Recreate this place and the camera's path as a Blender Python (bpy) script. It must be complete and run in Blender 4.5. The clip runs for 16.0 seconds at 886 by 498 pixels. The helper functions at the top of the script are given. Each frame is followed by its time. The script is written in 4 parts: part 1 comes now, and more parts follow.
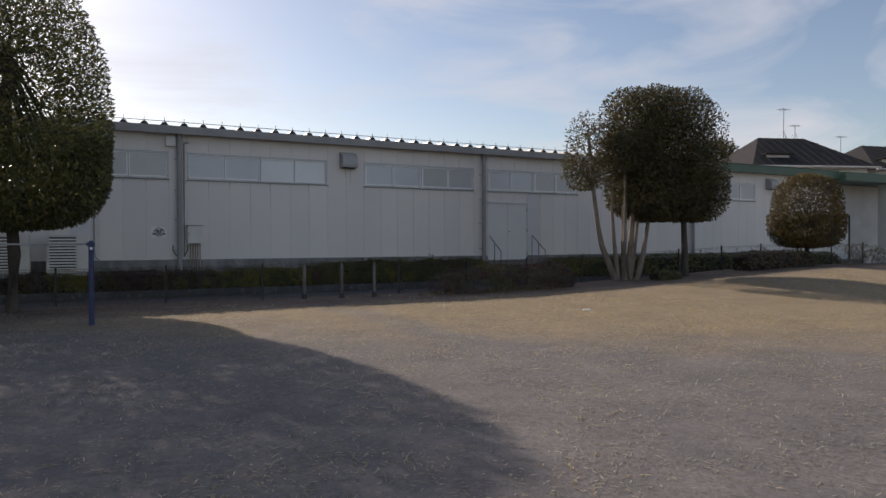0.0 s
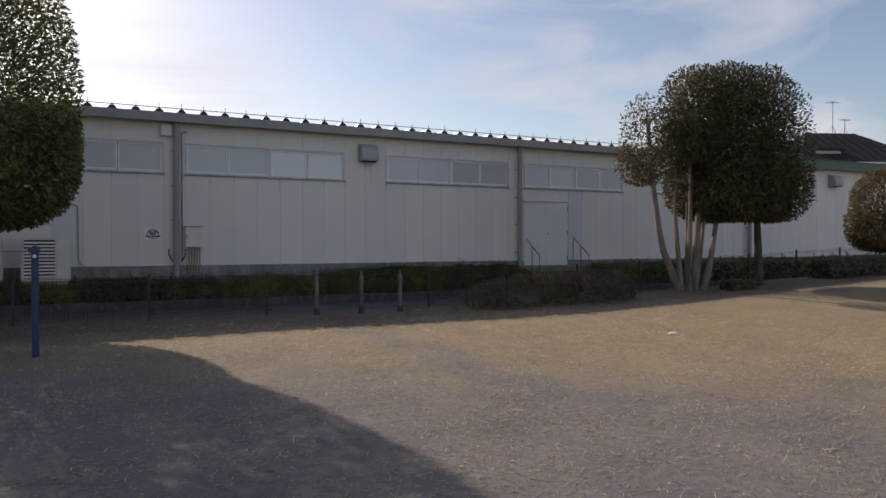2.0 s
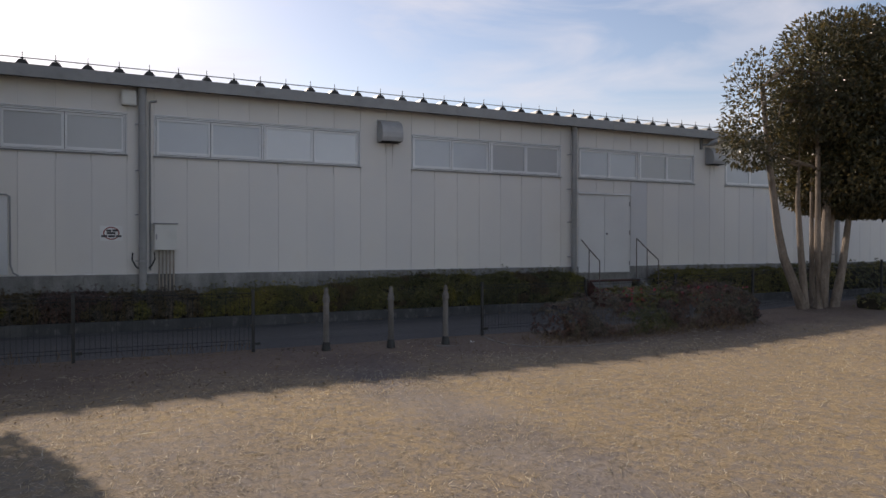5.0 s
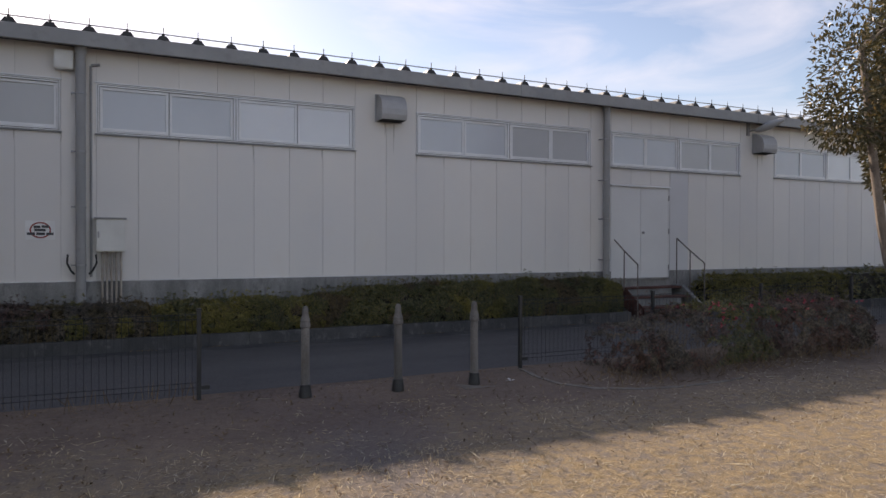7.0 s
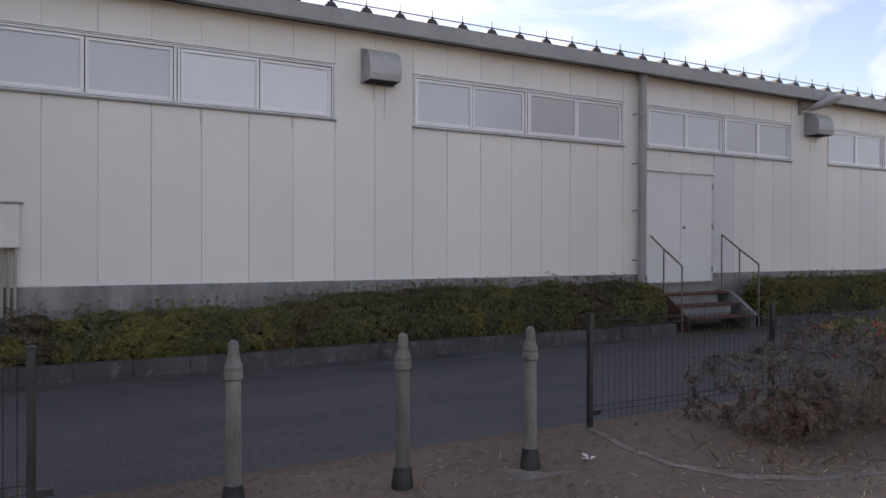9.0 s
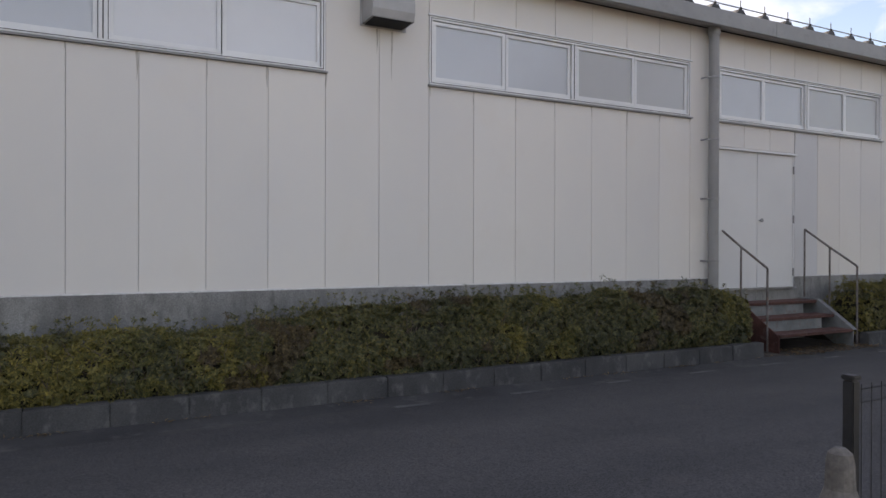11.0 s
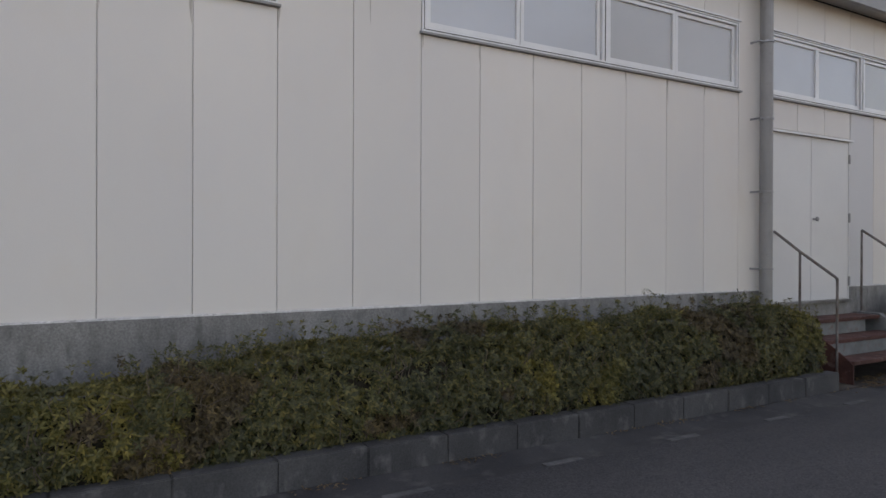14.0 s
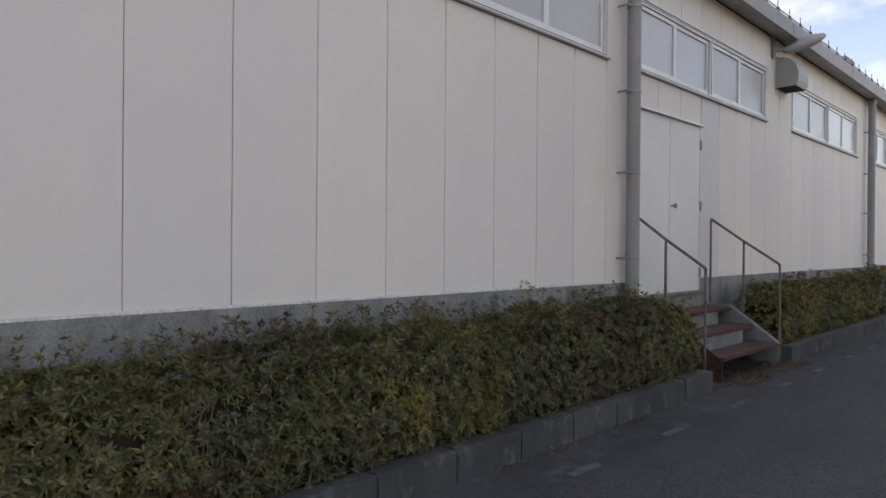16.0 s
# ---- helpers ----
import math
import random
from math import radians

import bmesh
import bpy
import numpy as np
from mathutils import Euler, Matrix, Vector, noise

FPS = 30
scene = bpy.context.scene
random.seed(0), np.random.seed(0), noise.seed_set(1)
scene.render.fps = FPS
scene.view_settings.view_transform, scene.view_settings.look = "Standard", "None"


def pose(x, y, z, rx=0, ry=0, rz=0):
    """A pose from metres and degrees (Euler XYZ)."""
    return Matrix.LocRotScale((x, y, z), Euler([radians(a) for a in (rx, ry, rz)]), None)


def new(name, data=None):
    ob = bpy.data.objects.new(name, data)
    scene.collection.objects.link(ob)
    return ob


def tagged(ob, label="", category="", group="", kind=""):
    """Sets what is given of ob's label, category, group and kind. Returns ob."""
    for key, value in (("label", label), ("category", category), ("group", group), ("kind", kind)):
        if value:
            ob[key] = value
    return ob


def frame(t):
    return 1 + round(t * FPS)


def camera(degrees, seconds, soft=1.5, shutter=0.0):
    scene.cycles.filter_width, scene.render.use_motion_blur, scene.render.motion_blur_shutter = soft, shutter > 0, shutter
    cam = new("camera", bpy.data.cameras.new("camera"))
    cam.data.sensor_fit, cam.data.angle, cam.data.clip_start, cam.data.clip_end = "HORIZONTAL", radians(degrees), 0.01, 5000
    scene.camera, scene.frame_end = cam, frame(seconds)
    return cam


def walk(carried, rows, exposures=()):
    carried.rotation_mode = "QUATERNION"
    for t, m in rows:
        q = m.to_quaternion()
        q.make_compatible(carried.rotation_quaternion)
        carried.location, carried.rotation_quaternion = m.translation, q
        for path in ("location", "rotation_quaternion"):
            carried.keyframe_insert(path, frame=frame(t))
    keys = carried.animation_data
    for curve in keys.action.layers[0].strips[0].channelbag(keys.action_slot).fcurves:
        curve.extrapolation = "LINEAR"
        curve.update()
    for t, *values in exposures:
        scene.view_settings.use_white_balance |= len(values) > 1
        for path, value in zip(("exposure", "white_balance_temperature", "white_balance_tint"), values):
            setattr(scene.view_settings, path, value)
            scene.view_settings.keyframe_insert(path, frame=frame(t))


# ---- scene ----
cam = camera(67.1, 16.0)
METRES, EYE, TILT, LEAN, TURN = 20.8, 1.5, 0.0, 0.0, -27.0
ROWS = [
    (0.0, 0.0, 0.0, 0.0, -0.0, -0.75, 0.04),
    (0.5, -0.0052, 0.035, 0.0008, 0.25, -0.71, -0.02),
    (1.0, -0.0101, 0.0721, 0.0014, 0.66, -0.7, 0.07),
    (1.5, -0.0162, 0.1068, 0.0027, 1.5, -0.65, -0.01),
    (2.0, -0.0236, 0.1418, 0.0024, 1.49, -0.61, 0.01),
    (2.5, -0.0321, 0.1753, 0.0032, 1.9, -0.6, -0.07),
    (3.0, -0.039, 0.2124, 0.0028, 1.82, -0.55, -0.05),
    (3.5, -0.0485, 0.2484, 0.0033, 2.12, -0.56, -0.15),
    (4.0, -0.0563, 0.2866, 0.0034, 2.06, -0.56, -0.08),
    (6.5, -0.0931, 0.4621, 0.0043, 1.61, -0.46, -0.18),
    (7.0, -0.0959, 0.5001, 0.0025, 1.46, -0.43, -0.14),
    (7.5, -0.1009, 0.536, 0.0022, 1.4, -0.37, -0.2),
    (8.0, -0.1018, 0.5713, 0.0009, 0.44, -0.29, -0.14),
    (8.5, -0.111, 0.6071, 0.0006, 0.21, -0.31, -0.19),
    (9.0, -0.1152, 0.6464, -0.0027, 0.16, -0.26, -0.2),
    (11.5, -0.139, 0.8076, -0.0055, 0.02, -0.15, -0.2),
    (12.0, -0.1456, 0.8306, -0.0043, -0.05, -0.07, -0.25),
    (12.5, -0.1515, 0.8507, -0.0031, -0.08, -0.08, -0.26),
    (13.0, -0.1575, 0.8651, -0.0019, -0.4, -0.11, -0.35),
    (13.5, -0.1534, 0.8785, -0.0036, -1.39, -0.11, -0.31),
    (14.0, -0.1478, 0.8936, -0.0034, -2.95, -0.1, -0.2),
    (14.5, -0.1514, 0.9103, -0.0049, -8.0, -0.35, -0.5),
    (15.0, -0.1521, 0.9350, -0.0091, -12.38, -0.05, -0.4),
    (15.5, -0.1550, 0.9579, -0.0093, -13.76, -0.07, -0.4),
    (16.0, -0.1464, 0.9789, -0.0103, -18.61, -0.2, -0.45),
]
EXPOSURES = [(0.0, 0.0, 6900, 17), (3.5, 0.14, 7100, 19), (4.2, 0.18, 7100, 19), (7.0, 0.57, 7200, 22), (9.0, 1.12, 7450, 24), (12.0, 1.24, 7800, 20), (16.0, 1.29, 7950, 21)]
walk(cam, [(t, pose(0, 0, EYE, TILT, LEAN, TURN) @ pose(METRES * x, METRES * y, METRES * z, 90 + pitch, roll, yaw)) for t, x, y, z, yaw, pitch, roll in ROWS],
     exposures=EXPOSURES)

# ---- world, sun, exposure ----
SUN_EL = radians(29.5)
SUN_DIR = Vector((-0.30, 1.0, 0.0)).normalized()      # towards the sun, on the plan
sun = new("sun", bpy.data.lights.new("sun", "SUN"))
sun.data.energy, sun.data.angle, sun.data.color = 4.3, radians(0.6), (1.0, 0.93, 0.82)
to_sun = SUN_DIR * math.cos(SUN_EL) + Vector((0, 0, math.sin(SUN_EL)))
sun.matrix_world = Matrix.Translation((0, 40, 40)) @ to_sun.to_track_quat("Z", "Y").to_matrix().to_4x4()

world = bpy.data.worlds.new("sky")
scene.world = world
world.use_nodes = True
wn, wl = world.node_tree.nodes, world.node_tree.links
wn.clear()
sky = wn.new("ShaderNodeTexSky")
sky.sky_type, sky.sun_disc, sky.sun_elevation = "NISHITA", False, SUN_EL
sky.sun_rotation = math.atan2(SUN_DIR.x, SUN_DIR.y)
sky.dust_density, sky.air_density = 0.7, 1.0
tex = wn.new("ShaderNodeTexCoord")
tilt = wn.new("ShaderNodeMapping")
tilt.inputs["Rotation"].default_value = (0.0, 0.0, radians(25))
tilt.inputs["Scale"].default_value = (1.2, 2.6, 6.5)
cirrus = wn.new("ShaderNodeTexNoise")
cirrus.inputs["Scale"].default_value, cirrus.inputs["Detail"].default_value = 1.7, 7.0
cirrus.inputs["Roughness"].default_value, cirrus.inputs["Distortion"].default_value = 0.55, 0.7
cover = wn.new("ShaderNodeValToRGB")
cover.color_ramp.elements[0].position, cover.color_ramp.elements[1].position = 0.44, 0.72
cover.color_ramp.elements[1].color = (0.72, 0.72, 0.72, 1)
veil = wn.new("ShaderNodeMixRGB")
veil.inputs[2].default_value = (5.8, 6.1, 6.6, 1)
back = wn.new("ShaderNodeBackground")
back.inputs["Strength"].default_value = 0.115
out = wn.new("ShaderNodeOutputWorld")
wl.new(tex.outputs["Generated"], tilt.inputs["Vector"])
wl.new(tilt.outputs["Vector"], cirrus.inputs["Vector"])
wl.new(cirrus.outputs["Fac"], cover.inputs["Fac"])
wl.new(cover.outputs["Color"], veil.inputs["Fac"])
wl.new(sky.outputs["Color"], veil.inputs[1])
wl.new(veil.outputs["Color"], back.inputs["Color"])
wl.new(back.outputs["Background"], out.inputs["Surface"])


# ---- materials ----
def nodes_of(name):
    m = bpy.data.materials.new(name)
    m.use_nodes = True
    n = m.node_tree.nodes
    return m, n, m.node_tree.links, n["Principled BSDF"]


def noise_at(n, l, scale, stretch=(1, 1, 1), detail=5.0, rough=0.6):
    g = n.new("ShaderNodeNewGeometry")
    mp = n.new("ShaderNodeMapping")
    mp.inputs["Scale"].default_value = stretch
    t = n.new("ShaderNodeTexNoise")
    t.inputs["Scale"].default_value, t.inputs["Detail"].default_value = scale, detail
    t.inputs["Roughness"].default_value = rough
    l.new(g.outputs["Position"], mp.inputs["Vector"])
    l.new(mp.outputs["Vector"], t.inputs["Vector"])
    return t.outputs["Fac"]


def ramp(n, l, fac, lo, hi, c0, c1):
    r = n.new("ShaderNodeValToRGB")
    r.color_ramp.elements[0].position, r.color_ramp.elements[1].position = lo, hi
    r.color_ramp.elements[0].color, r.color_ramp.elements[1].color = (*c0, 1), (*c1, 1)
    l.new(fac, r.inputs["Fac"])
    return r.outputs["Color"]


def mix(n, l, fac, a, b, how="MIX"):
    x = n.new("ShaderNodeMixRGB")
    x.blend_type = how
    for sock, v in ((x.inputs[0], fac), (x.inputs[1], a), (x.inputs[2], b)):
        if isinstance(v, (int, float)):
            sock.default_value = v
        elif isinstance(v, tuple):
            sock.default_value = (*v, 1)
        else:
            l.new(v, sock)
    return x.outputs[0]


def bump(n, l, bsdf, fac, strength, dist):
    b = n.new("ShaderNodeBump")
    b.inputs["Strength"].default_value, b.inputs["Distance"].default_value = strength, dist
    l.new(fac, b.inputs["Height"])
    l.new(b.outputs["Normal"], bsdf.inputs["Normal"])


def surface(name, c0, c1, rough=0.7, big=1.5, fine=60.0, relief=0.002, metal=0.0, stretch=(1, 1, 1),
            stain=None, lo=0.35, hi=0.7, vary=0.0, strength=0.5):
    """A weathered surface: two colours by a coarse noise, fine grain, an optional stain colour in patches."""
    m, n, l, p = nodes_of(name)
    col = ramp(n, l, noise_at(n, l, big, stretch), lo, hi, c0, c1)
    grain = noise_at(n, l, fine, (1, 1, 1), 4.0)
    col = mix(n, l, 0.75 if relief > 0.001 else 0.1, col, ramp(n, l, grain, 0.3, 0.75, (0.6, 0.6, 0.6), (1.25, 1.25, 1.25)), "MULTIPLY") if relief else col
    if stain:
        col = mix(n, l, ramp(n, l, noise_at(n, l, big * 3.1, stretch, 8.0), 0.55, 0.75, (0, 0, 0), (0.8, 0.8, 0.8)), col, stain)
    if vary:
        o = n.new("ShaderNodeObjectInfo")
        v = ramp(n, l, o.outputs["Random"], 0.0, 1.0, (1 - vary,) * 3, (1 + vary,) * 3)
        col = mix(n, l, 1.0, col, v, "MULTIPLY")
    l.new(col, p.inputs["Base Color"])
    p.inputs["Roughness"].default_value, p.inputs["Metallic"].default_value = rough, metal
    if relief:
        bump(n, l, p, grain, strength if relief > 0.001 else 0.06, relief)
    return m


def leaves(name, c0, c1, c2, gloss=0.45, through_light=0.36):
    """Leaf colours that change from leaf to leaf and, more slowly, over the crown."""
    m, n, l, p = nodes_of(name)
    g = n.new("ShaderNodeNewGeometry")
    r = n.new("ShaderNodeValToRGB")
    e = r.color_ramp.elements
    e[0].color, e[1].color = (*c0, 1), (*c2, 1)
    e[1].position = 1.0
    mid = e.new(0.6)
    mid.color = (*c1, 1)
    l.new(g.outputs["Random Per Island"], r.inputs["Fac"])
    patch = ramp(n, l, noise_at(n, l, 1.3), 0.35, 0.7, (0.65, 0.7, 0.75), (1.3, 1.2, 0.95))
    col = mix(n, l, 1.0, r.outputs["Color"], patch, "MULTIPLY")
    l.new(col, p.inputs["Base Color"])
    p.inputs["Roughness"].default_value = gloss
    t = n.new("ShaderNodeBsdfTranslucent")
    l.new(col, t.inputs["Color"])
    s = n.new("ShaderNodeMixShader")
    s.inputs[0].default_value = through_light
    l.new(p.outputs["BSDF"], s.inputs[1])
    l.new(t.outputs["BSDF"], s.inputs[2])
    l.new(s.outputs["Shader"], n["Material Output"].inputs["Surface"])
    return m


def ground_material():
    """Grey trodden earth with dry tan turf beyond an uneven line, and a trodden trail through the turf."""
    m, n, l, p = nodes_of("dry_lawn_and_earth")
    g = n.new("ShaderNodeNewGeometry")
    sep = n.new("ShaderNodeSeparateXYZ")
    l.new(g.outputs["Position"], sep.inputs[0])

    def calc(op, a, b=0.0):
        k = n.new("ShaderNodeMath")
        k.operation = op
        for s, v in ((k.inputs[0], a), (k.inputs[1], b)):
            if isinstance(v, (int, float)):
                s.default_value = v
            else:
                l.new(v, s)
        return k.outputs[0]
    x, y = sep.outputs["X"], sep.outputs["Y"]
    line = calc("ADD", calc("MULTIPLY", calc("MAXIMUM", x, -4.0), 0.75), y)     # turf where y + 0.75 x is large
    wob = calc("MULTIPLY", noise_at(n, l, 0.5, (1, 1, 1), 6.0), 7.0)
    turf = calc("ADD", line, wob)
    turf = ramp(n, l, calc("MULTIPLY", calc("SUBTRACT", turf, 14.6), 0.22), 0.0, 1.0, (0, 0, 0), (1, 1, 1))
    trail = calc("ABSOLUTE", calc("SUBTRACT", x, calc("ADD", calc("MULTIPLY", noise_at(n, l, 0.35), 1.6), 3.9)))
    trail = ramp(n, l, calc("ADD", trail, calc("MULTIPLY", noise_at(n, l, 3.0), 0.5)), 0.4, 0.95, (0.6, 0.6, 0.6), (0, 0, 0))
    turf = mix(n, l, 1.0, turf, trail, "SUBTRACT")
    soil = calc("SUBTRACT", y, calc("MULTIPLY", noise_at(n, l, 0.9, (1, 1, 1), 6.0), 2.0))
    soil = ramp(n, l, calc("MULTIPLY", calc("SUBTRACT", soil, 12.9), 0.5), 0.0, 1.0, (0, 0, 0), (0.9, 0.9, 0.9))
    turf = mix(n, l, 1.0, turf, soil, "SUBTRACT")
    clump = ramp(n, l, noise_at(n, l, 9.0, (1, 1, 1), 8.0, 0.7), 0.40, 0.56, (0.3, 0.3, 0.3), (1, 1, 1))
    cover_ = mix(n, l, 1.0, turf, clump, "MULTIPLY")
    fine = mix(n, l, 0.5, noise_at(n, l, 55.0, (1, 1, 1), 6.0, 0.75), noise_at(n, l, 13.0, (1, 1, 1), 8.0, 0.8))
    earth = ramp(n, l, fine, 0.3, 0.72, (0.055, 0.051, 0.05), (0.31, 0.288, 0.278))
    earth = mix(n, l, 1.0, earth, ramp(n, l, noise_at(n, l, 1.1, (1, 1, 1), 7.0), 0.35, 0.7, (0.8, 0.8, 0.82), (1.15, 1.12, 1.08)), "MULTIPLY")
    earth = mix(n, l, soil, earth, mix(n, l, 1.0, earth, (0.80, 0.66, 0.57), "MULTIPLY"))
    straw = ramp(n, l, noise_at(n, l, 70.0, (1, 1, 1), 6.0, 0.8), 0.3, 0.72, (0.065, 0.046, 0.026), (0.54, 0.41, 0.235))
    l.new(mix(n, l, cover_, earth, straw), p.inputs["Base Color"])
    p.inputs["Roughness"].default_value = 0.95
    p.inputs["Specular IOR Level"].default_value = 0.15
    bump(n, l, p, fine, 0.8, 0.02)
    return m


M_GROUND = ground_material()
M_ASPHALT, an, al, ap = nodes_of("asphalt")
chips = an.new("ShaderNodeTexVoronoi")
chips.inputs["Scale"].default_value = 95.0
ageo = an.new("ShaderNodeNewGeometry")
al.new(ageo.outputs["Position"], chips.inputs["Vector"])
acol = ramp(an, al, noise_at(an, al, 0.7, (0.5, 1.4, 1), 7.0), 0.35, 0.7, (0.040, 0.040, 0.043), (0.064, 0.062, 0.064))
acol = mix(an, al, 1.0, acol, ramp(an, al, chips.outputs["Color"], 0.1, 0.95, (0.55, 0.55, 0.56), (1.7, 1.68, 1.64)), "MULTIPLY")
acol = mix(an, al, ramp(an, al, noise_at(an, al, 2.6, (1, 1, 1), 9.0), 0.58, 0.72, (0, 0, 0), (0.5, 0.5, 0.5)), acol, (0.082, 0.078, 0.073))
al.new(acol, ap.inputs["Base Color"])
ap.inputs["Roughness"].default_value = 0.85
bump(an, al, ap, chips.outputs["Distance"], 0.6, 0.006)
M_GUTTER = surface("worn_gutter_concrete", (0.042, 0.041, 0.043), (0.078, 0.076, 0.074), 0.9, 1.2, 80, 0.004, stain=(0.13, 0.125, 0.115))
M_PALE = surface("pale_worn_concrete", (0.08, 0.08, 0.08), (0.17, 0.165, 0.16), 0.9, 9, 90, 0.003)
M_KERB = surface("dark_kerb_concrete", (0.055, 0.055, 0.056), (0.10, 0.098, 0.096), 0.9, 2.2, 70, 0.004, stretch=(1, 1, 0.6), stain=(0.19, 0.185, 0.175), vary=0.07)
M_PLINTH = surface("plinth_concrete", (0.18, 0.178, 0.172), (0.33, 0.325, 0.315), 0.9, 2.6, 60, 0.003, stretch=(1.2, 1, 0.5), stain=(0.115, 0.112, 0.108))
M_SEAL = surface("pale_sealant", (0.5, 0.49, 0.47), (0.74, 0.73, 0.71), 0.8, 9, 60, 0.003, stain=(0.14, 0.135, 0.13))
M_EDGING = surface("edging_concrete", (0.10, 0.088, 0.075), (0.24, 0.215, 0.185), 0.9, 4, 70, 0.004, stain=(0.085, 0.07, 0.056))
M_PANEL = surface("painted_panel", (0.70, 0.675, 0.65), (0.765, 0.725, 0.67), 0.6, 0.42, 140, 0.0008, stretch=(1, 1, 0.7), stain=(0.71, 0.665, 0.61), vary=0.03, strength=0.25)
M_PANEL_GREY = surface("repainted_grey_panel", (0.60, 0.60, 0.61), (0.65, 0.645, 0.65), 0.55, 0.6, 140, 0.0008, strength=0.25)
M_BACK = surface("joint_sealant", (0.46, 0.445, 0.425), (0.64, 0.62, 0.60), 0.8, 5, 60, 0.001, stretch=(1, 1, 0.3), stain=(0.07, 0.065, 0.06))
M_DOOR = surface("painted_steel_door", (0.66, 0.66, 0.66), (0.71, 0.71, 0.705), 0.45, 1.0, 90, 0.0004, vary=0.01, strength=0.2)
M_GREYPAINT = surface("grey_painted_metal", (0.25, 0.25, 0.25), (0.32, 0.315, 0.31), 0.5, 1.5, 60, 0.0005, stain=(0.21, 0.205, 0.2), strength=0.2)
M_HOOD = surface("galvanised_hood", (0.33, 0.33, 0.33), (0.42, 0.415, 0.41), 0.5, 2.5, 60, 0.0005, strength=0.2)
M_ALU = surface("aluminium_frame", (0.70, 0.705, 0.71), (0.79, 0.79, 0.79), 0.35, 3, 80, 0.0003, strength=0.2)
# Near-black; mostly stands in for the shade of gaps and undersides.
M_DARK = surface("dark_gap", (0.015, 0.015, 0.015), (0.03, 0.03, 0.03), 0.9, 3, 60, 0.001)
M_ROOF = surface("folded_plate_roof", (0.10, 0.11, 0.11), (0.17, 0.18, 0.175), 0.5, 0.8, 50, 0.0005, metal=0.3, strength=0.2)
M_GREEN = surface("green_fascia_paint", (0.065, 0.12, 0.085), (0.09, 0.15, 0.11), 0.55, 1.0, 60, 0.0005, strength=0.2)
M_BLACK = surface("black_coated_steel", (0.012, 0.012, 0.013), (0.03, 0.03, 0.03), 0.5, 8, 90, 0.0005)
M_RUST = surface("rusted_red_steel", (0.065, 0.024, 0.018), (0.14, 0.058, 0.045), 0.85, 3, 60, 0.002, stain=(0.19, 0.14, 0.125))
M_RAIL = surface("rusty_rail", (0.10, 0.085, 0.075), (0.22, 0.20, 0.19), 0.6, 6, 80, 0.001, stain=(0.20, 0.085, 0.03))
M_CONDUIT = surface("tan_conduit", (0.30, 0.26, 0.22), (0.42, 0.375, 0.33), 0.7, 5, 70, 0.001, stain=(0.2, 0.14, 0.1))
M_GRIME = surface("dried_grime", (0.40, 0.37, 0.33), (0.58, 0.55, 0.51), 0.85, 14, 90, 0.0005)
M_STRING = surface("grey_stringer", (0.14, 0.15, 0.15), (0.23, 0.238, 0.238), 0.7, 4, 60, 0.001, stain=(0.16, 0.09, 0.06))
M_BOLLARD = surface("weathered_bollard", (0.095, 0.088, 0.08), (0.20, 0.185, 0.17), 0.85, 4, 70, 0.003, stretch=(1, 1, 0.35), stain=(0.09, 0.07, 0.055), vary=0.12)
M_BLUE = surface("blue_paint", (0.011, 0.024, 0.085), (0.02, 0.04, 0.125), 0.4, 5, 70, 0.0004)
M_STEEL = surface("bare_steel", (0.25, 0.25, 0.26), (0.36, 0.36, 0.37), 0.35, 5, 70, 0.0003, metal=0.8)
M_WHITE = surface("off_white_casing", (0.62, 0.61, 0.57), (0.72, 0.71, 0.67), 0.5, 2, 80, 0.0003, strength=0.2)
M_BARK = surface("smooth_grey_bark", (0.14, 0.108, 0.082), (0.30, 0.245, 0.195), 0.85, 5, 40, 0.008, stretch=(1, 1, 0.4), stain=(0.09, 0.075, 0.06))
M_DARKBARK = surface("dark_bark", (0.05, 0.042, 0.035), (0.11, 0.09, 0.075), 0.9, 5, 40, 0.01, stretch=(1, 1, 0.4))
M_TWIG = surface("dry_twigs", (0.10, 0.075, 0.055), (0.22, 0.175, 0.135), 0.9, 6, 60, 0.002)
# Hedge core: the shade between the leaves is put into this dark brown.
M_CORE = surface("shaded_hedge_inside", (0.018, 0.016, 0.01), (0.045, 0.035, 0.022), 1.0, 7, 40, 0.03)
M_SOIL = surface("bed_soil", (0.045, 0.036, 0.028), (0.10, 0.082, 0.065), 0.95, 4, 50, 0.02)
M_TILE = surface("dark_roof_tiles", (0.014, 0.012, 0.013), (0.03, 0.027, 0.027), 0.95, 3, 40, 0.004)
M_STUCCO = surface("pale_stucco", (0.58, 0.56, 0.53), (0.68, 0.66, 0.63), 0.85, 1, 60, 0.002)
M_RED = surface("faded_red_print", (0.28, 0.05, 0.045), (0.36, 0.08, 0.07), 0.6, 6, 60, 0.0002)
M_PRINT = surface("dark_print", (0.05, 0.05, 0.055), (0.09, 0.09, 0.095), 0.6, 6, 60, 0.0002)
M_PAPER = surface("white_board", (0.74, 0.73, 0.71), (0.82, 0.81, 0.79), 0.6, 5, 60, 0.0002)
M_LEAF_OAK = leaves("glossy_dark_leaves", (0.052, 0.053, 0.030), (0.10, 0.094, 0.048), (0.22, 0.16, 0.07), 0.33)
M_LEAF_TALL = leaves("green_glossy_leaves", (0.06, 0.075, 0.034), (0.12, 0.13, 0.055), (0.25, 0.22, 0.08), 0.33, 0.45)
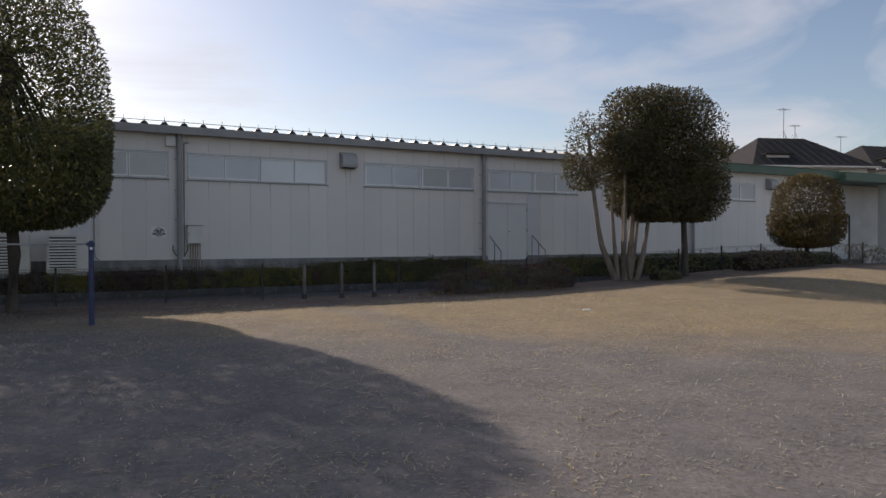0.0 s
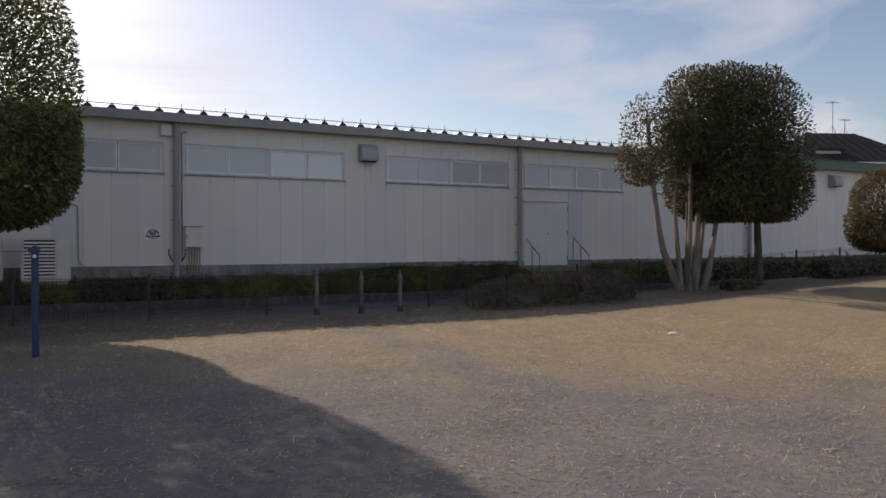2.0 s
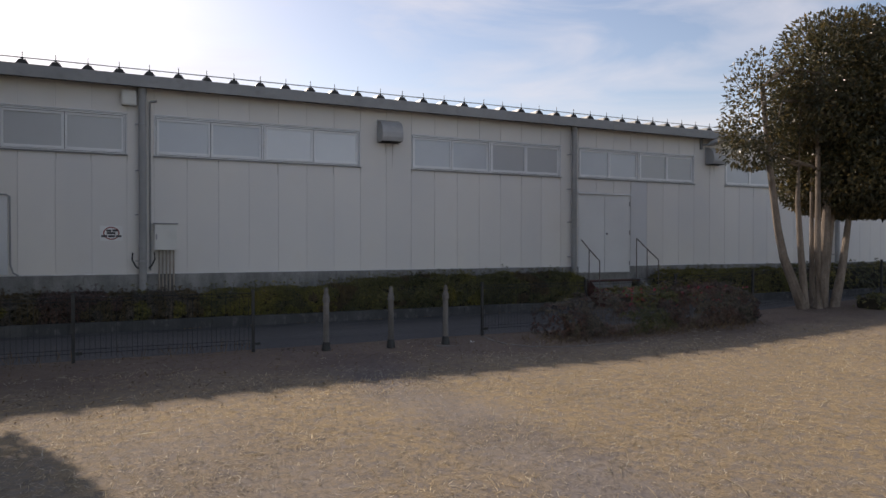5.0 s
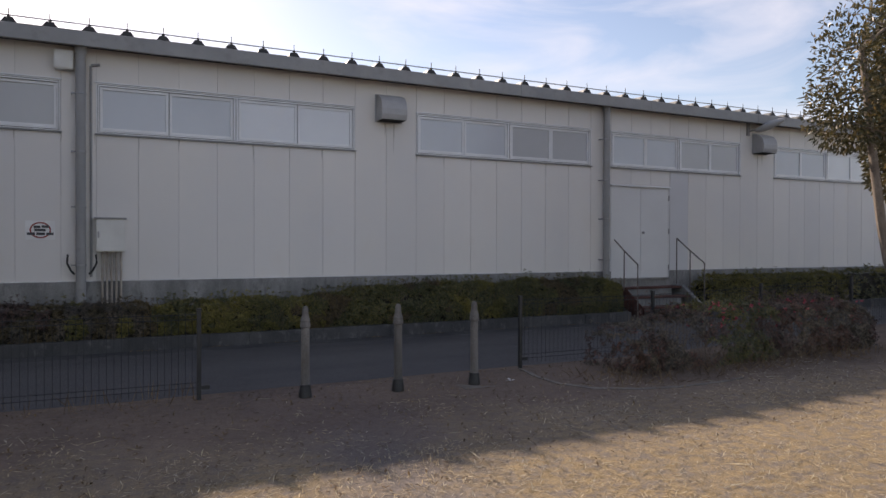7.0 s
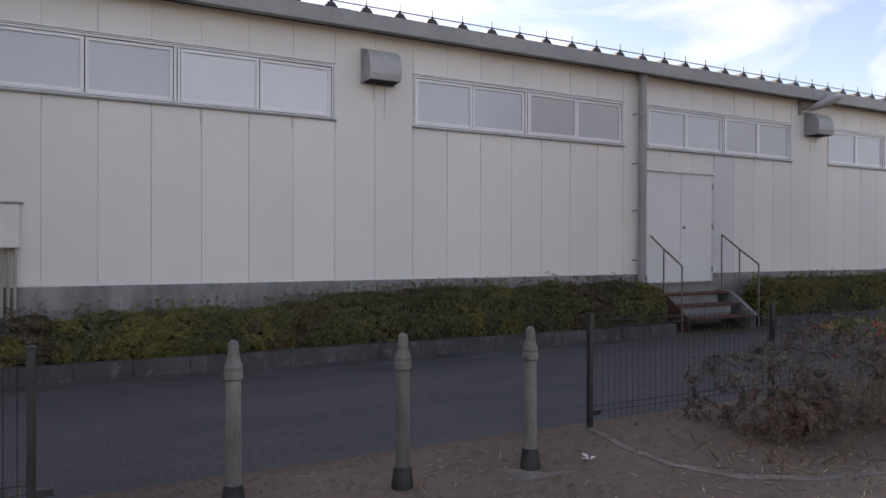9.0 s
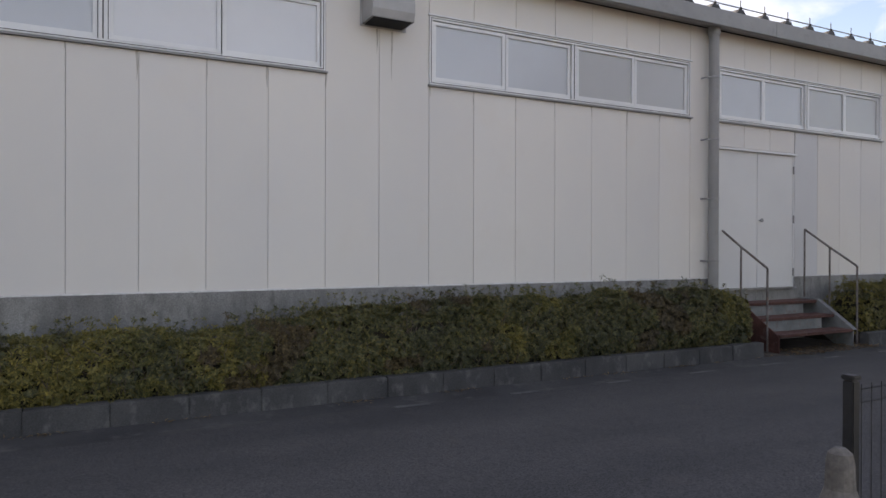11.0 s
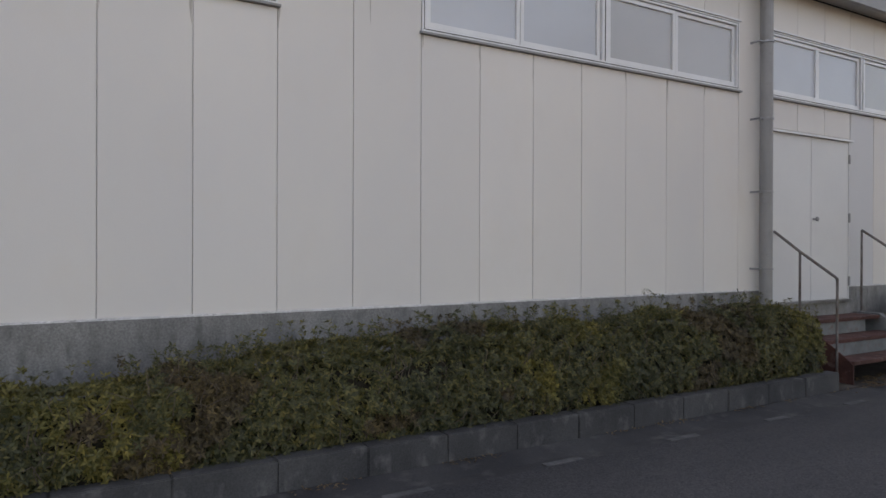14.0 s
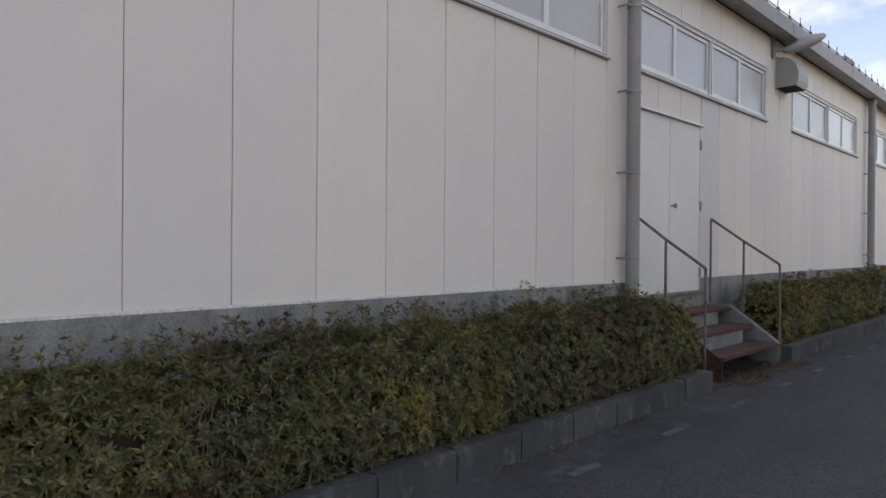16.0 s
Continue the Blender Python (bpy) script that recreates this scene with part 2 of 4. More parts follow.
M_LEAF_RED = leaves("reddish_winter_leaves", (0.06, 0.042, 0.036), (0.11, 0.075, 0.06), (0.20, 0.10, 0.085), 0.5)
M_LEAF_BROWN = leaves("brownish_hedge_leaves", (0.07, 0.05, 0.03), (0.12, 0.095, 0.05), (0.20, 0.15, 0.075), 0.5)
M_LEAF_ROUND = leaves("bronze_green_leaves", (0.075, 0.068, 0.03), (0.14, 0.11, 0.046), (0.24, 0.155, 0.065), 0.4)
M_LEAF_HEDGE = leaves("hedge_leaves", (0.060, 0.068, 0.032), (0.115, 0.118, 0.05), (0.23, 0.20, 0.07), 0.42)
M_LEAF_YELLOW = leaves("yellowing_hedge_leaves", (0.09, 0.09, 0.028), (0.18, 0.165, 0.048), (0.30, 0.25, 0.07), 0.5)
M_LEAF_DULL = leaves("dull_winter_leaves", (0.075, 0.062, 0.05), (0.13, 0.115, 0.09), (0.23, 0.18, 0.15), 0.6)
M_LEAF_DRY = leaves("dry_tan_leaves", (0.12, 0.08, 0.05), (0.20, 0.14, 0.09), (0.30, 0.22, 0.14), 0.8)
M_STRAW = leaves("straw", (0.32, 0.265, 0.185), (0.52, 0.45, 0.35), (0.76, 0.71, 0.61), 0.7, 0.5)
M_FLOWER = leaves("pink_flowers", (0.32, 0.04, 0.07), (0.45, 0.08, 0.12), (0.5, 0.2, 0.22), 0.6)


def glass(name, tint, rough, clear):
    m, n, l, p = nodes_of(name)
    l.new(ramp(n, l, noise_at(n, l, 1.2, (1, 1, 1)), 0.3, 0.75, tuple(c * 0.94 for c in tint), tint), p.inputs["Base Color"])
    p.inputs["Roughness"].default_value, p.inputs["Transmission Weight"].default_value = rough, clear
    p.inputs["IOR"].default_value = 1.5
    return m


M_PANE = glass("frosted_pane", (0.55, 0.555, 0.56), 0.25, 0.1)
# Left panes: their stronger sky reflection is put into a paler, bluer tint.
M_PANE_COOL = glass("frosted_pane_sky_sheen", (0.62, 0.645, 0.68), 0.2, 0.1)
M_PANE_PALE = glass("pane_over_white_blind", (0.80, 0.81, 0.83), 0.12, 0.1)
M_GLASS = glass("house_glass", (0.35, 0.38, 0.42), 0.05, 0.1)


# ---- mesh helpers ----
def mesh_of(name, bm, mat):
    me = bpy.data.meshes.new(name)
    bm.normal_update()
    bm.to_mesh(me)
    bm.free()
    me.materials.append(mat)
    return me


def part(name, bm, mat, parent, label=""):
    """One mesh object under a thing or under a part, in world coordinates."""
    ob = new(name, bm if isinstance(bm, bpy.types.Mesh) else mesh_of(name, bm, mat))
    if parent:
        ob.parent = parent
    return tagged(ob, label)


def thing(name, label, category, at=(0, 0, 0), group="", kind=""):
    ob = new(name)
    ob.empty_display_size = 0.1
    ob.location = at
    return tagged(ob, label, category, group, kind)


def box(bm, x0, x1, y0, y1, z0, z1, bevel=0.0):
    r = bmesh.ops.create_cube(bm, size=1, matrix=Matrix.Translation(((x0 + x1) / 2, (y0 + y1) / 2, (z0 + z1) / 2))
                              @ Matrix.Diagonal((abs(x1 - x0), abs(y1 - y0), abs(z1 - z0), 1)))
    if bevel:
        edges = list({e for v in r["verts"] for e in v.link_edges})
        bmesh.ops.bevel(bm, geom=edges, offset=bevel, segments=2, affect="EDGES", clamp_overlap=True)
    return bm


def boxed(*a, bevel=0.0):
    return box(bmesh.new(), *a, bevel=bevel)


def rod(bm, a, b, r0, r1=None, n=10, caps=True):
    a, b = Vector(a), Vector(b)
    d = b - a
    m = Matrix.Translation((a + b) / 2) @ d.to_track_quat("Z", "Y").to_matrix().to_4x4()
    bmesh.ops.create_cone(bm, cap_ends=caps, segments=n, radius1=r0, radius2=r0 if r1 is None else r1, depth=d.length, matrix=m)
    return bm


def lathe(bm, at, rings, n=16):
    """A turned body: rings of (radius, height) above at."""
    rows_ = [[bm.verts.new((at[0] + r * math.cos(6.28318 * i / n), at[1] + r * math.sin(6.28318 * i / n), at[2] + z)) for i in range(n)] for r, z in rings]
    for u, v in zip(rows_, rows_[1:]):
        for i in range(n):
            bm.faces.new((u[i], u[(i + 1) % n], v[(i + 1) % n], v[i]))
    bm.faces.new(rows_[0][::-1])
    bm.faces.new(rows_[-1])
    return bm


def tube(bm, pts, radii, n=8):
    """A tapered tube along a polyline."""
    last = None
    for i, (p, r) in enumerate(zip(pts, radii)):
        p = Vector(p)
        d = (Vector(pts[min(i + 1, len(pts) - 1)]) - Vector(pts[max(i - 1, 0)])).normalized()
        q = d.to_track_quat("Z", "Y")
        ring = [bm.verts.new(p + q @ Vector((r * math.cos(6.28318 * k / n), r * math.sin(6.28318 * k / n), 0))) for k in range(n)]
        if last:
            for k in range(n):
                bm.faces.new((last[k], last[(k + 1) % n], ring[(k + 1) % n], ring[k]))
        last = ring
    bm.faces.new(last)
    return bm


def prism(bm, outline, x0, x1):
    """An outline in (y, z), drawn out along x."""
    a = [bm.verts.new((x0, y, z)) for y, z in outline]
    b = [bm.verts.new((x1, y, z)) for y, z in outline]
    k = len(outline)
    for i in range(k):
        bm.faces.new((a[i], a[(i + 1) % k], b[(i + 1) % k], b[i]))
    bm.faces.new(a[::-1])
    bm.faces.new(b)
    bmesh.ops.recalc_face_normals(bm, faces=bm.faces)
    return bm


def from_arrays(name, verts, faces, mat):
    me = bpy.data.meshes.new(name)
    me.from_pydata(verts.tolist(), [], faces.tolist())
    me.materials.append(mat)
    return me


def leaf_mesh(name, places, axes, normals, length, width, mat, fold=0.25):
    """Folded four-cornered leaves: base, two sides, tip; each an island of its own."""
    rng = np.random.default_rng(len(places))
    k = len(places)
    side = np.cross(axes, normals)
    side /= np.linalg.norm(side, axis=1, keepdims=True) + 1e-9
    up = np.cross(side, axes)
    ln = (length * rng.uniform(0.7, 1.25, k))[:, None]
    wd = (width * rng.uniform(0.75, 1.2, k))[:, None]
    v = np.empty((k, 4, 3))
    v[:, 0] = places
    v[:, 1] = places + axes * ln * 0.5 + side * wd * 0.5 + up * wd * fold
    v[:, 2] = places + axes * ln
    v[:, 3] = places + axes * ln * 0.5 - side * wd * 0.5 + up * wd * fold
    i = np.arange(k) * 4
    f = np.concatenate([np.stack([i, i + 1, i + 2], 1), np.stack([i, i + 2, i + 3], 1)])
    return from_arrays(name, v.reshape(-1, 3), f, mat)


def unit(a):
    return a / (np.linalg.norm(a, axis=1, keepdims=True) + 1e-9)


def smooth(a, b, x):
    t = min(1.0, max(0.0, (x - a) / (b - a)))
    return t * t * (3 - 2 * t)


# ---- ground, road, kerbs ----
WALL = 23.65          # the face of the building's panels


def lawn_z(x, y):
    rise = 0.5 * smooth(8.0, 26.0, x) * smooth(8.0, 15.0, y)
    return rise + 0.02 * noise.noise(Vector((x * 0.6, y * 0.6, 0.3))) + 0.006 * noise.noise(Vector((x * 3, y * 3, 1.3)))


def ground_z(x, y):
    if y > 17.42:
        return -0.45
    if abs(x) > 60 or y < -40:
        return 0.0
    return lawn_z(x, y)


def steps(*spans):
    v = []
    for a, b, s in spans:
        k = max(1, round((b - a) / s))
        v += [a + (b - a) * i / k for i in range(k)]
    return v + [spans[-1][1]]


gx = steps((-2000, -60, 485), (-60, -14, 4), (-14, 26, 0.25), (26, 60, 2), (60, 2000, 485))
gy = steps((-2000, -40, 490), (-40, -4, 4), (-4, 17.42, 0.25), (17.42, 17.46, 0.04), (17.46, 60, 14), (60, 2000, 485))
gv = np.array([(x, y, ground_z(x, y)) for y in gy for x in gx])
k = len(gx)
gf = np.array([(j * k + i, j * k + i + 1, (j + 1) * k + i + 1, (j + 1) * k + i) for j in range(len(gy) - 1) for i in range(k - 1)])
ground = tagged(new("ground", from_arrays("ground", gv, gf, M_GROUND)), "trodden grey earth with dry tan winter turf", "ground", kind="structure")
for poly in ground.data.polygons:
    poly.use_smooth = True


def strip(name, mat, x0, x1, section, label, category):
    bm = prism(bmesh.new(), section, x0, x1)
    return tagged(new(name, mesh_of(name, bm, mat)), label, category, kind="structure")


strip("road", M_ASPHALT, -70, 80, [(17.5, -0.5), (17.5, -0.10), (19.0, -0.13), (22.02, -0.262), (22.02, -0.5)], "narrow dark asphalt road beside the building", "road")
strip("gutter", M_GUTTER, -70, 80, [(22.024, -0.5), (22.024, -0.268), (22.2, -0.282), (22.5, -0.262), (22.5, -0.5)], "worn concrete gutter strip along the kerb", "gutter")
strip("edging", M_EDGING, -40, 7.3, [(17.42, -0.5), (17.42, -0.025), (17.495, -0.03), (17.495, -0.5)], "thin concrete edging between lawn and road", "edging")
strip("planting_bed", M_SOIL, -30, 13.78, [(22.66, -0.5), (22.66, -0.10), (23.62, -0.06), (23.62, -0.5)], "bare soil bed at the foot of the wall", "soil")
strip("planting_bed", M_SOIL, 16.35, 38, [(22.66, -0.5), (22.66, -0.10), (23.62, -0.06), (23.62, -0.5)], "bare soil bed at the foot of the wall", "soil")
strip("ground_under_steps", M_SOIL, 13.785, 16.34, [(22.5, -0.5), (22.5, -0.255), (23.62, -0.245), (23.62, -0.5)], "earth with dead leaves under the steps", "soil")

# ---- building ----
BAYS = [(-9.2, -4.45), (-2.85, 1.95), (2.5, 7.33), (8.73, 13.47), (14.1, 18.72), (20.1, 24.85), (25.95, 30.3)]
WIN_Z0, WIN_Z1, PLINTH, EAVE = 3.52, 4.42, 0.87, 5.02
X0, X1 = -16.0, 36.4
DOOR = (14.12, 16.02, 0.68, 3.04)

wall = bmesh.new()
edges_x = [X0] + [e for b in BAYS for e in b] + [X1]
Y0, Y1 = WALL + 0.014, WALL + 0.16
for i in range(0, len(edges_x), 2):
    box(wall, edges_x[i], edges_x[i + 1], Y0, Y1, PLINTH, EAVE)
for a, b in BAYS:
    box(wall, a, b, Y0, Y1, WIN_Z1, EAVE)
    box(wall, a, b, Y0, Y1, PLINTH, WIN_Z0)
wall_south = tagged(new("wall_south", mesh_of("wall_south", wall, M_BACK)), "long off-white wall of narrow vertical panels with dark joints", "wall", kind="structure")
strip("plinth", M_PLINTH, X0, DOOR[0] - 0.02, [(WALL - 0.03, -0.5), (WALL - 0.03, PLINTH - 0.004), (Y1, PLINTH - 0.004), (Y1, -0.5)], "stained grey concrete plinth under the wall", "plinth")
strip("plinth", M_PLINTH, DOOR[0] - 0.02, DOOR[1] + 0.02, [(WALL - 0.03, -0.5), (WALL - 0.03, DOOR[2] - 0.03), (Y1, DOOR[2] - 0.03), (Y1, -0.5)], "grey concrete plinth under the door", "plinth")
strip("plinth", M_PLINTH, DOOR[1] + 0.02, X1, [(WALL - 0.03, -0.5), (WALL - 0.03, PLINTH - 0.004), (Y1, PLINTH - 0.004), (Y1, -0.5)], "stained grey concrete plinth under the wall", "plinth")
bead = bmesh.new()
for a, b in ((X0, DOOR[0] - 0.04), (DOOR[1] + 0.04, X1)):
    k = int((b - a) / 0.07)
    row0 = None
    for i in range(k + 1):
        x = a + (b - a) * i / k
        h = 0.012 + 0.010 * abs(noise.noise(Vector((x * 9, 0, 2)))) + 0.006 * noise.noise(Vector((x * 31, 1, 2)))
        row = [bead.verts.new(p) for p in ((x, WALL - 0.028, PLINTH - 0.003), (x, WALL - 0.020, PLINTH + h * 0.6), (x, WALL - 0.0012, PLINTH + h))]
        if row0:
            for j in range(2):
                bead.faces.new((row0[j], row[j], row[j + 1], row0[j + 1]))
        row0 = row
tagged(new("sealant_bead", mesh_of("sealant_bead", bead, M_SEAL)), "rough pale sealant line on top of the plinth", "sealant", kind="structure")
shell = bmesh.new()
box(shell, X0, X0 + 0.2, Y1 + 0.003, 43.8, -0.5, EAVE)
box(shell, X1 - 0.2, X1, Y1 + 0.003, 43.8, -0.5, EAVE)
box(shell, X0, X1, 43.8, 44.0, -0.5, EAVE)
tagged(new("wall_north", mesh_of("wall_north", shell, M_STUCCO)), "plain far walls that close the building", "wall", kind="structure")
tagged(new("floor", mesh_of("floor", boxed(X0 + 0.2, X1 - 0.2, Y1 + 0.003, 43.8, 0.5, 0.66), M_PLINTH)), "plain floor inside the building", "floor", kind="structure")

# roof of folded plates that run back from the eave
PITCH = 0.597
roof = bmesh.new()
xs, up = X0, False
prof = []
x = X0 - 0.1
while x < 27.2:
    prof += [(x - 0.15, 5.19), (x - 0.06, 5.335), (x + 0.06, 5.335), (x + 0.15, 5.19)]
    x += PITCH
front = [roof.verts.new((a, WALL - 0.22, z)) for a, z in prof]
rear = [roof.verts.new((a, 44.2, z + 0.35)) for a, z in prof]
for i in range(len(prof) - 1):
    roof.faces.new((front[i], front[i + 1], rear[i + 1], rear[i]))
roof_thing = thing("roof", "low folded-plate metal roof with dark ridge ends", "roof", kind="structure")
part("roof_sheet", roof, M_ROOF, roof_thing)
# Closing sheet under the roof, with the shade there put into its colour.
part("shaded_underside", boxed(X0, 27.2, WALL - 0.1, 44.2, 5.03, 5.07), M_DARK, roof_thing)
part("edge_wire", rod(bmesh.new(), (X0, WALL - 0.24, 5.365), (27.2, WALL - 0.24, 5.365), 0.012, n=6), M_STEEL, roof_thing, "thin pale wire along the ridge ends")
capm = bmesh.new()
v = [capm.verts.new(p) for p in ((-0.14, 0, 0), (0.14, 0, 0), (0.055, 0, 0.115), (-0.055, 0, 0.115), (-0.14, 0.05, 0), (0.14, 0.05, 0), (0.055, 0.05, 0.115), (-0.055, 0.05, 0.115))]
for q in ((0, 1, 2, 3), (7, 6, 5, 4), (0, 4, 5, 1), (1, 5, 6, 2), (2, 6, 7, 3), (3, 7, 4, 0)):
    capm.faces.new([v[i] for i in q])
rod(capm, (0, 0.02, 0.12), (0, 0.02, 0.27), 0.008, n=6)
rod(capm, (0, 0.02, 0.125), (0, 0.02, 0.155), 0.028, n=6)
capm = mesh_of("ridge_end", capm, M_BLACK)
x = X0 - 0.1
while x < 27.2:
    part("ridge_end", capm, None, roof_thing).location = (x, WALL - 0.265, 5.215)
    x += PITCH
gut = thing("eave_gutter", "long grey box gutter under the roof edge", "gutter", kind="structure")
GUT = [(WALL - 0.35, 4.97), (WALL - 0.35, 5.22), (WALL - 0.34, 5.225), (WALL - 0.33, 5.21), (WALL - 0.30, 5.10), (WALL - 0.02, 5.10), (WALL - 0.02, 5.03), (WALL - 0.30, 4.965)]
a = X0
while a < 27.2:
    b = min(a + 3.9, 27.2)
    part("gutter_length", prism(bmesh.new(), GUT, a, b - 0.004), M_GREYPAINT, gut)
    if b < 27.2:
        part("gutter_joint", prism(bmesh.new(), [(y - 0.006 if y < WALL - 0.2 else y - 0.002, z - 0.006 if z < 5.0 else z + 0.004) for y, z in GUT], b - 0.09, b + 0.07), M_GREYPAINT, gut)
    a = b

# annex with a flat green fascia, in line with the hall
annex = thing("annex_roof", "flat green fascia along the lower annex roof", "fascia", kind="structure")
part("fascia", boxed(27.21, X1 + 0.3, WALL - 0.4, WALL - 0.34, 4.93, 5.33, bevel=0.008), M_GREEN, annex)
part("fascia_cap", boxed(27.21, X1 + 0.32, WALL - 0.43, WALL - 0.3, 5.334, 5.37, bevel=0.006), M_GREEN, annex)
part("soffit", boxed(27.21, X1 + 0.3, WALL - 0.338, 44.0, 5.024, 5.06), M_STUCCO, annex)
part("roof_deck", boxed(27.21, X1 + 0.3, WALL - 0.3, 44.0, 5.1, 5.2), M_GREEN, annex)

tank = thing("rooftop_unit", "green-painted metal unit on the annex roof", "rooftop unit", (27.9, 24.9, 5.2))
part("casing", boxed(-0.45, 0.45, -0.4, 0.4, 0.25, 1.45, bevel=0.02), M_GREEN, tank)
for x in (-0.38, 0.32):
    for y in (-0.35, 0.29):
        part("leg", boxed(x, x + 0.06, y, y + 0.06, 0, 0.249), M_GREEN, tank)
porch = thing("entrance_porch", "recessed entrance porch under a green canopy", "porch", kind="structure")
part("canopy", boxed(X1 + 0.33, 47.0, 22.9, 26.5, 4.80, 5.3, bevel=0.02), M_GREEN, porch)
part("wall", boxed(X1 + 0.01, 47.0, 24.9, 25.1, -0.45, 4.79), M_STUCCO, porch)
part("pillar", boxed(41.2, 41.75, 23.2, 23.75, -0.45, 4.79, bevel=0.01), M_STUCCO, porch)
part("side_wall", boxed(45.8, 46.0, 23.4, 24.89, -0.45, 4.79), M_STUCCO, porch)
pd = part("door", boxed(37.6, 40.1, 24.82, 24.898, 0.35, 2.9), M_DOOR, porch, "white entrance door")
part("door_frame", boxed(40.12, 40.24, 24.8, 24.898, 0.35, 3.0), M_DARK, pd)
part("platform", boxed(X1 + 0.01, 47, 22.9, 24.89, -0.45, 0.34, bevel=0.01), M_PLINTH, porch)
part("low_wall", boxed(37.0, 42.2, 21.9, 22.1, -0.45, 0.7, bevel=0.01), M_STUCCO, porch)


# windows
def window(i, a, b, pale=()):
    w = thing("window_%d" % i, "strip of four frosted panes in pale aluminium frames", "window", kind="structure")
    y0, y1 = WALL - 0.012, WALL + 0.10
    f = bmesh.new()
    box(f, a + 0.003, b - 0.003, y0, y1, WIN_Z1 - 0.055, WIN_Z1 - 0.003)
    box(f, a + 0.003, b - 0.003, y0, y1, WIN_Z0 + 0.003, WIN_Z0 + 0.045)
    for x in (a + 0.003, b - 0.053):
        box(f, x, x + 0.05, y0 + 0.001, y1 - 0.001, WIN_Z0 + 0.045, WIN_Z1 - 0.055)
    fr = part("window_frame", f, M_ALU, w)
    mid = (a + b) / 2
    part("mullion", boxed(mid - 0.045, mid + 0.045, y0 + 0.002, y1, WIN_Z0 + 0.046, WIN_Z1 - 0.056, bevel=0.004), M_ALU, w)
    # Dark strips on the frame and mullion faces stand in for shadow gaps.
    part("mullion_gap_shade", boxed(mid - 0.006, mid + 0.006, y0 - 0.001, y0 + 0.0015, WIN_Z0 + 0.05, WIN_Z1 - 0.06), M_DARK, w)
    lines = boxed(a + 0.02, b - 0.02, y0 - 0.002, y0 - 0.0005, WIN_Z1 - 0.030, WIN_Z1 - 0.022)
    box(lines, a + 0.02, b - 0.02, y0 - 0.002, y0 - 0.0005, WIN_Z0 + 0.018, WIN_Z0 + 0.026)
    for x in (a + 0.024, b - 0.032):
        box(lines, x, x + 0.008, y0 - 0.0015, y0 - 0.0003, WIN_Z0 + 0.03, WIN_Z1 - 0.034)
    part("frame_gap_shade", lines, M_DARK, w, "dark line round the frame in place of its shadow gap")
    part("window_sill", prism(bmesh.new(), [(WALL - 0.045, WIN_Z0 - 0.03), (WALL - 0.045, WIN_Z0 - 0.012), (WALL + 0.02, WIN_Z0 + 0.002), (WALL + 0.02, WIN_Z0 - 0.03)], a - 0.02, b + 0.02), M_GREYPAINT, w)
    part("drip_edge", boxed(a - 0.02, b + 0.02, WALL - 0.03, WALL + 0.012, WIN_Z1 + 0.001, WIN_Z1 + 0.022), M_ALU, w)
    for half, (u, v) in enumerate(((a + 0.053, mid - 0.045), (mid + 0.045, b - 0.053))):
        c = (u + v) / 2
        for j, (s, t) in enumerate(((u, c), (c, v))):
            k = half * 2 + j
            sash = bmesh.new()
            yy0, yy1 = WALL + 0.008 + 0.012 * j, WALL + 0.045 + 0.012 * j
            s2, t2, zb, zt = s + 0.008, t - 0.008, WIN_Z0 + 0.054, WIN_Z1 - 0.064
            for q in ((s2, t2, zb, zb + 0.05), (s2, t2, zt - 0.045, zt), (s2, s2 + 0.045, zb + 0.05, zt - 0.045), (t2 - 0.045, t2, zb + 0.05, zt - 0.045)):
                box(sash, q[0], q[1], yy0, yy1, q[2], q[3])
            so = part("sash", sash, M_ALU, w)
            part("pane", boxed(s2 + 0.046, t2 - 0.046, yy0 + 0.024, yy0 + 0.03, zb + 0.051, zt - 0.046), M_PANE_PALE if k in pale else M_PANE_COOL if k < 2 else M_PANE, so)
    # Added dark bars hide the pale blind so the sash gaps read as shade.
    gap_shade_bars = bmesh.new()
    for x in (a + 0.05, (a + mid) / 2 - 0.01, mid - 0.06, mid + 0.04, (b + mid) / 2 - 0.01, b - 0.07):
        box(gap_shade_bars, x, x + 0.024, WALL + 0.062, WALL + 0.068, WIN_Z0 + 0.04, WIN_Z1 - 0.05)
    for z in (WIN_Z0 + 0.04, WIN_Z1 - 0.07):
        box(gap_shade_bars, a + 0.05, b - 0.05, WALL + 0.070, WALL + 0.076, z, z + 0.024)
    part("gap_shade_bars", gap_shade_bars, M_DARK, w, "dark bars behind the sashes for the shade in their gaps")
    part("blind", boxed(a + 0.06, b - 0.06, WALL + 0.12, WALL + 0.13, WIN_Z0 + 0.05, WIN_Z1 - 0.05), M_WHITE, w, "pale blind close behind the glass")
    return w


for i, (a, b) in enumerate(BAYS):
    window(i + 1, a, b, {2: (2, 3), 5: (2, 3)}.get(i, ()))

# grime that has run down the panels from sills and hoods
def grime_run(x, z, w, h):
    g, d = WALL - 0.0016, 0.0014
    rows_g = [(0.0, 1.0), (0.35, 0.8), (0.7, 0.45), (1.0, 0.1)]
    bm = bmesh.new()
    prev = None
    for u, k_ in rows_g:
        jog = 0.2 * w * math.sin(x * 7 + u * 5)
        row = [bm.verts.new((x + jog + q * w * 0.5 * k_, g, z - h * u)) for q in (-1, 1)]
        if prev:
            bm.faces.new((prev[0], prev[1], row[1], row[0]))
        prev = row
    return bm


runs = tagged(thing("grime_runs", "faint brown-grey rain streaks below sills and hoods", "stain"), kind="structure")
rng_g = random.Random(41)
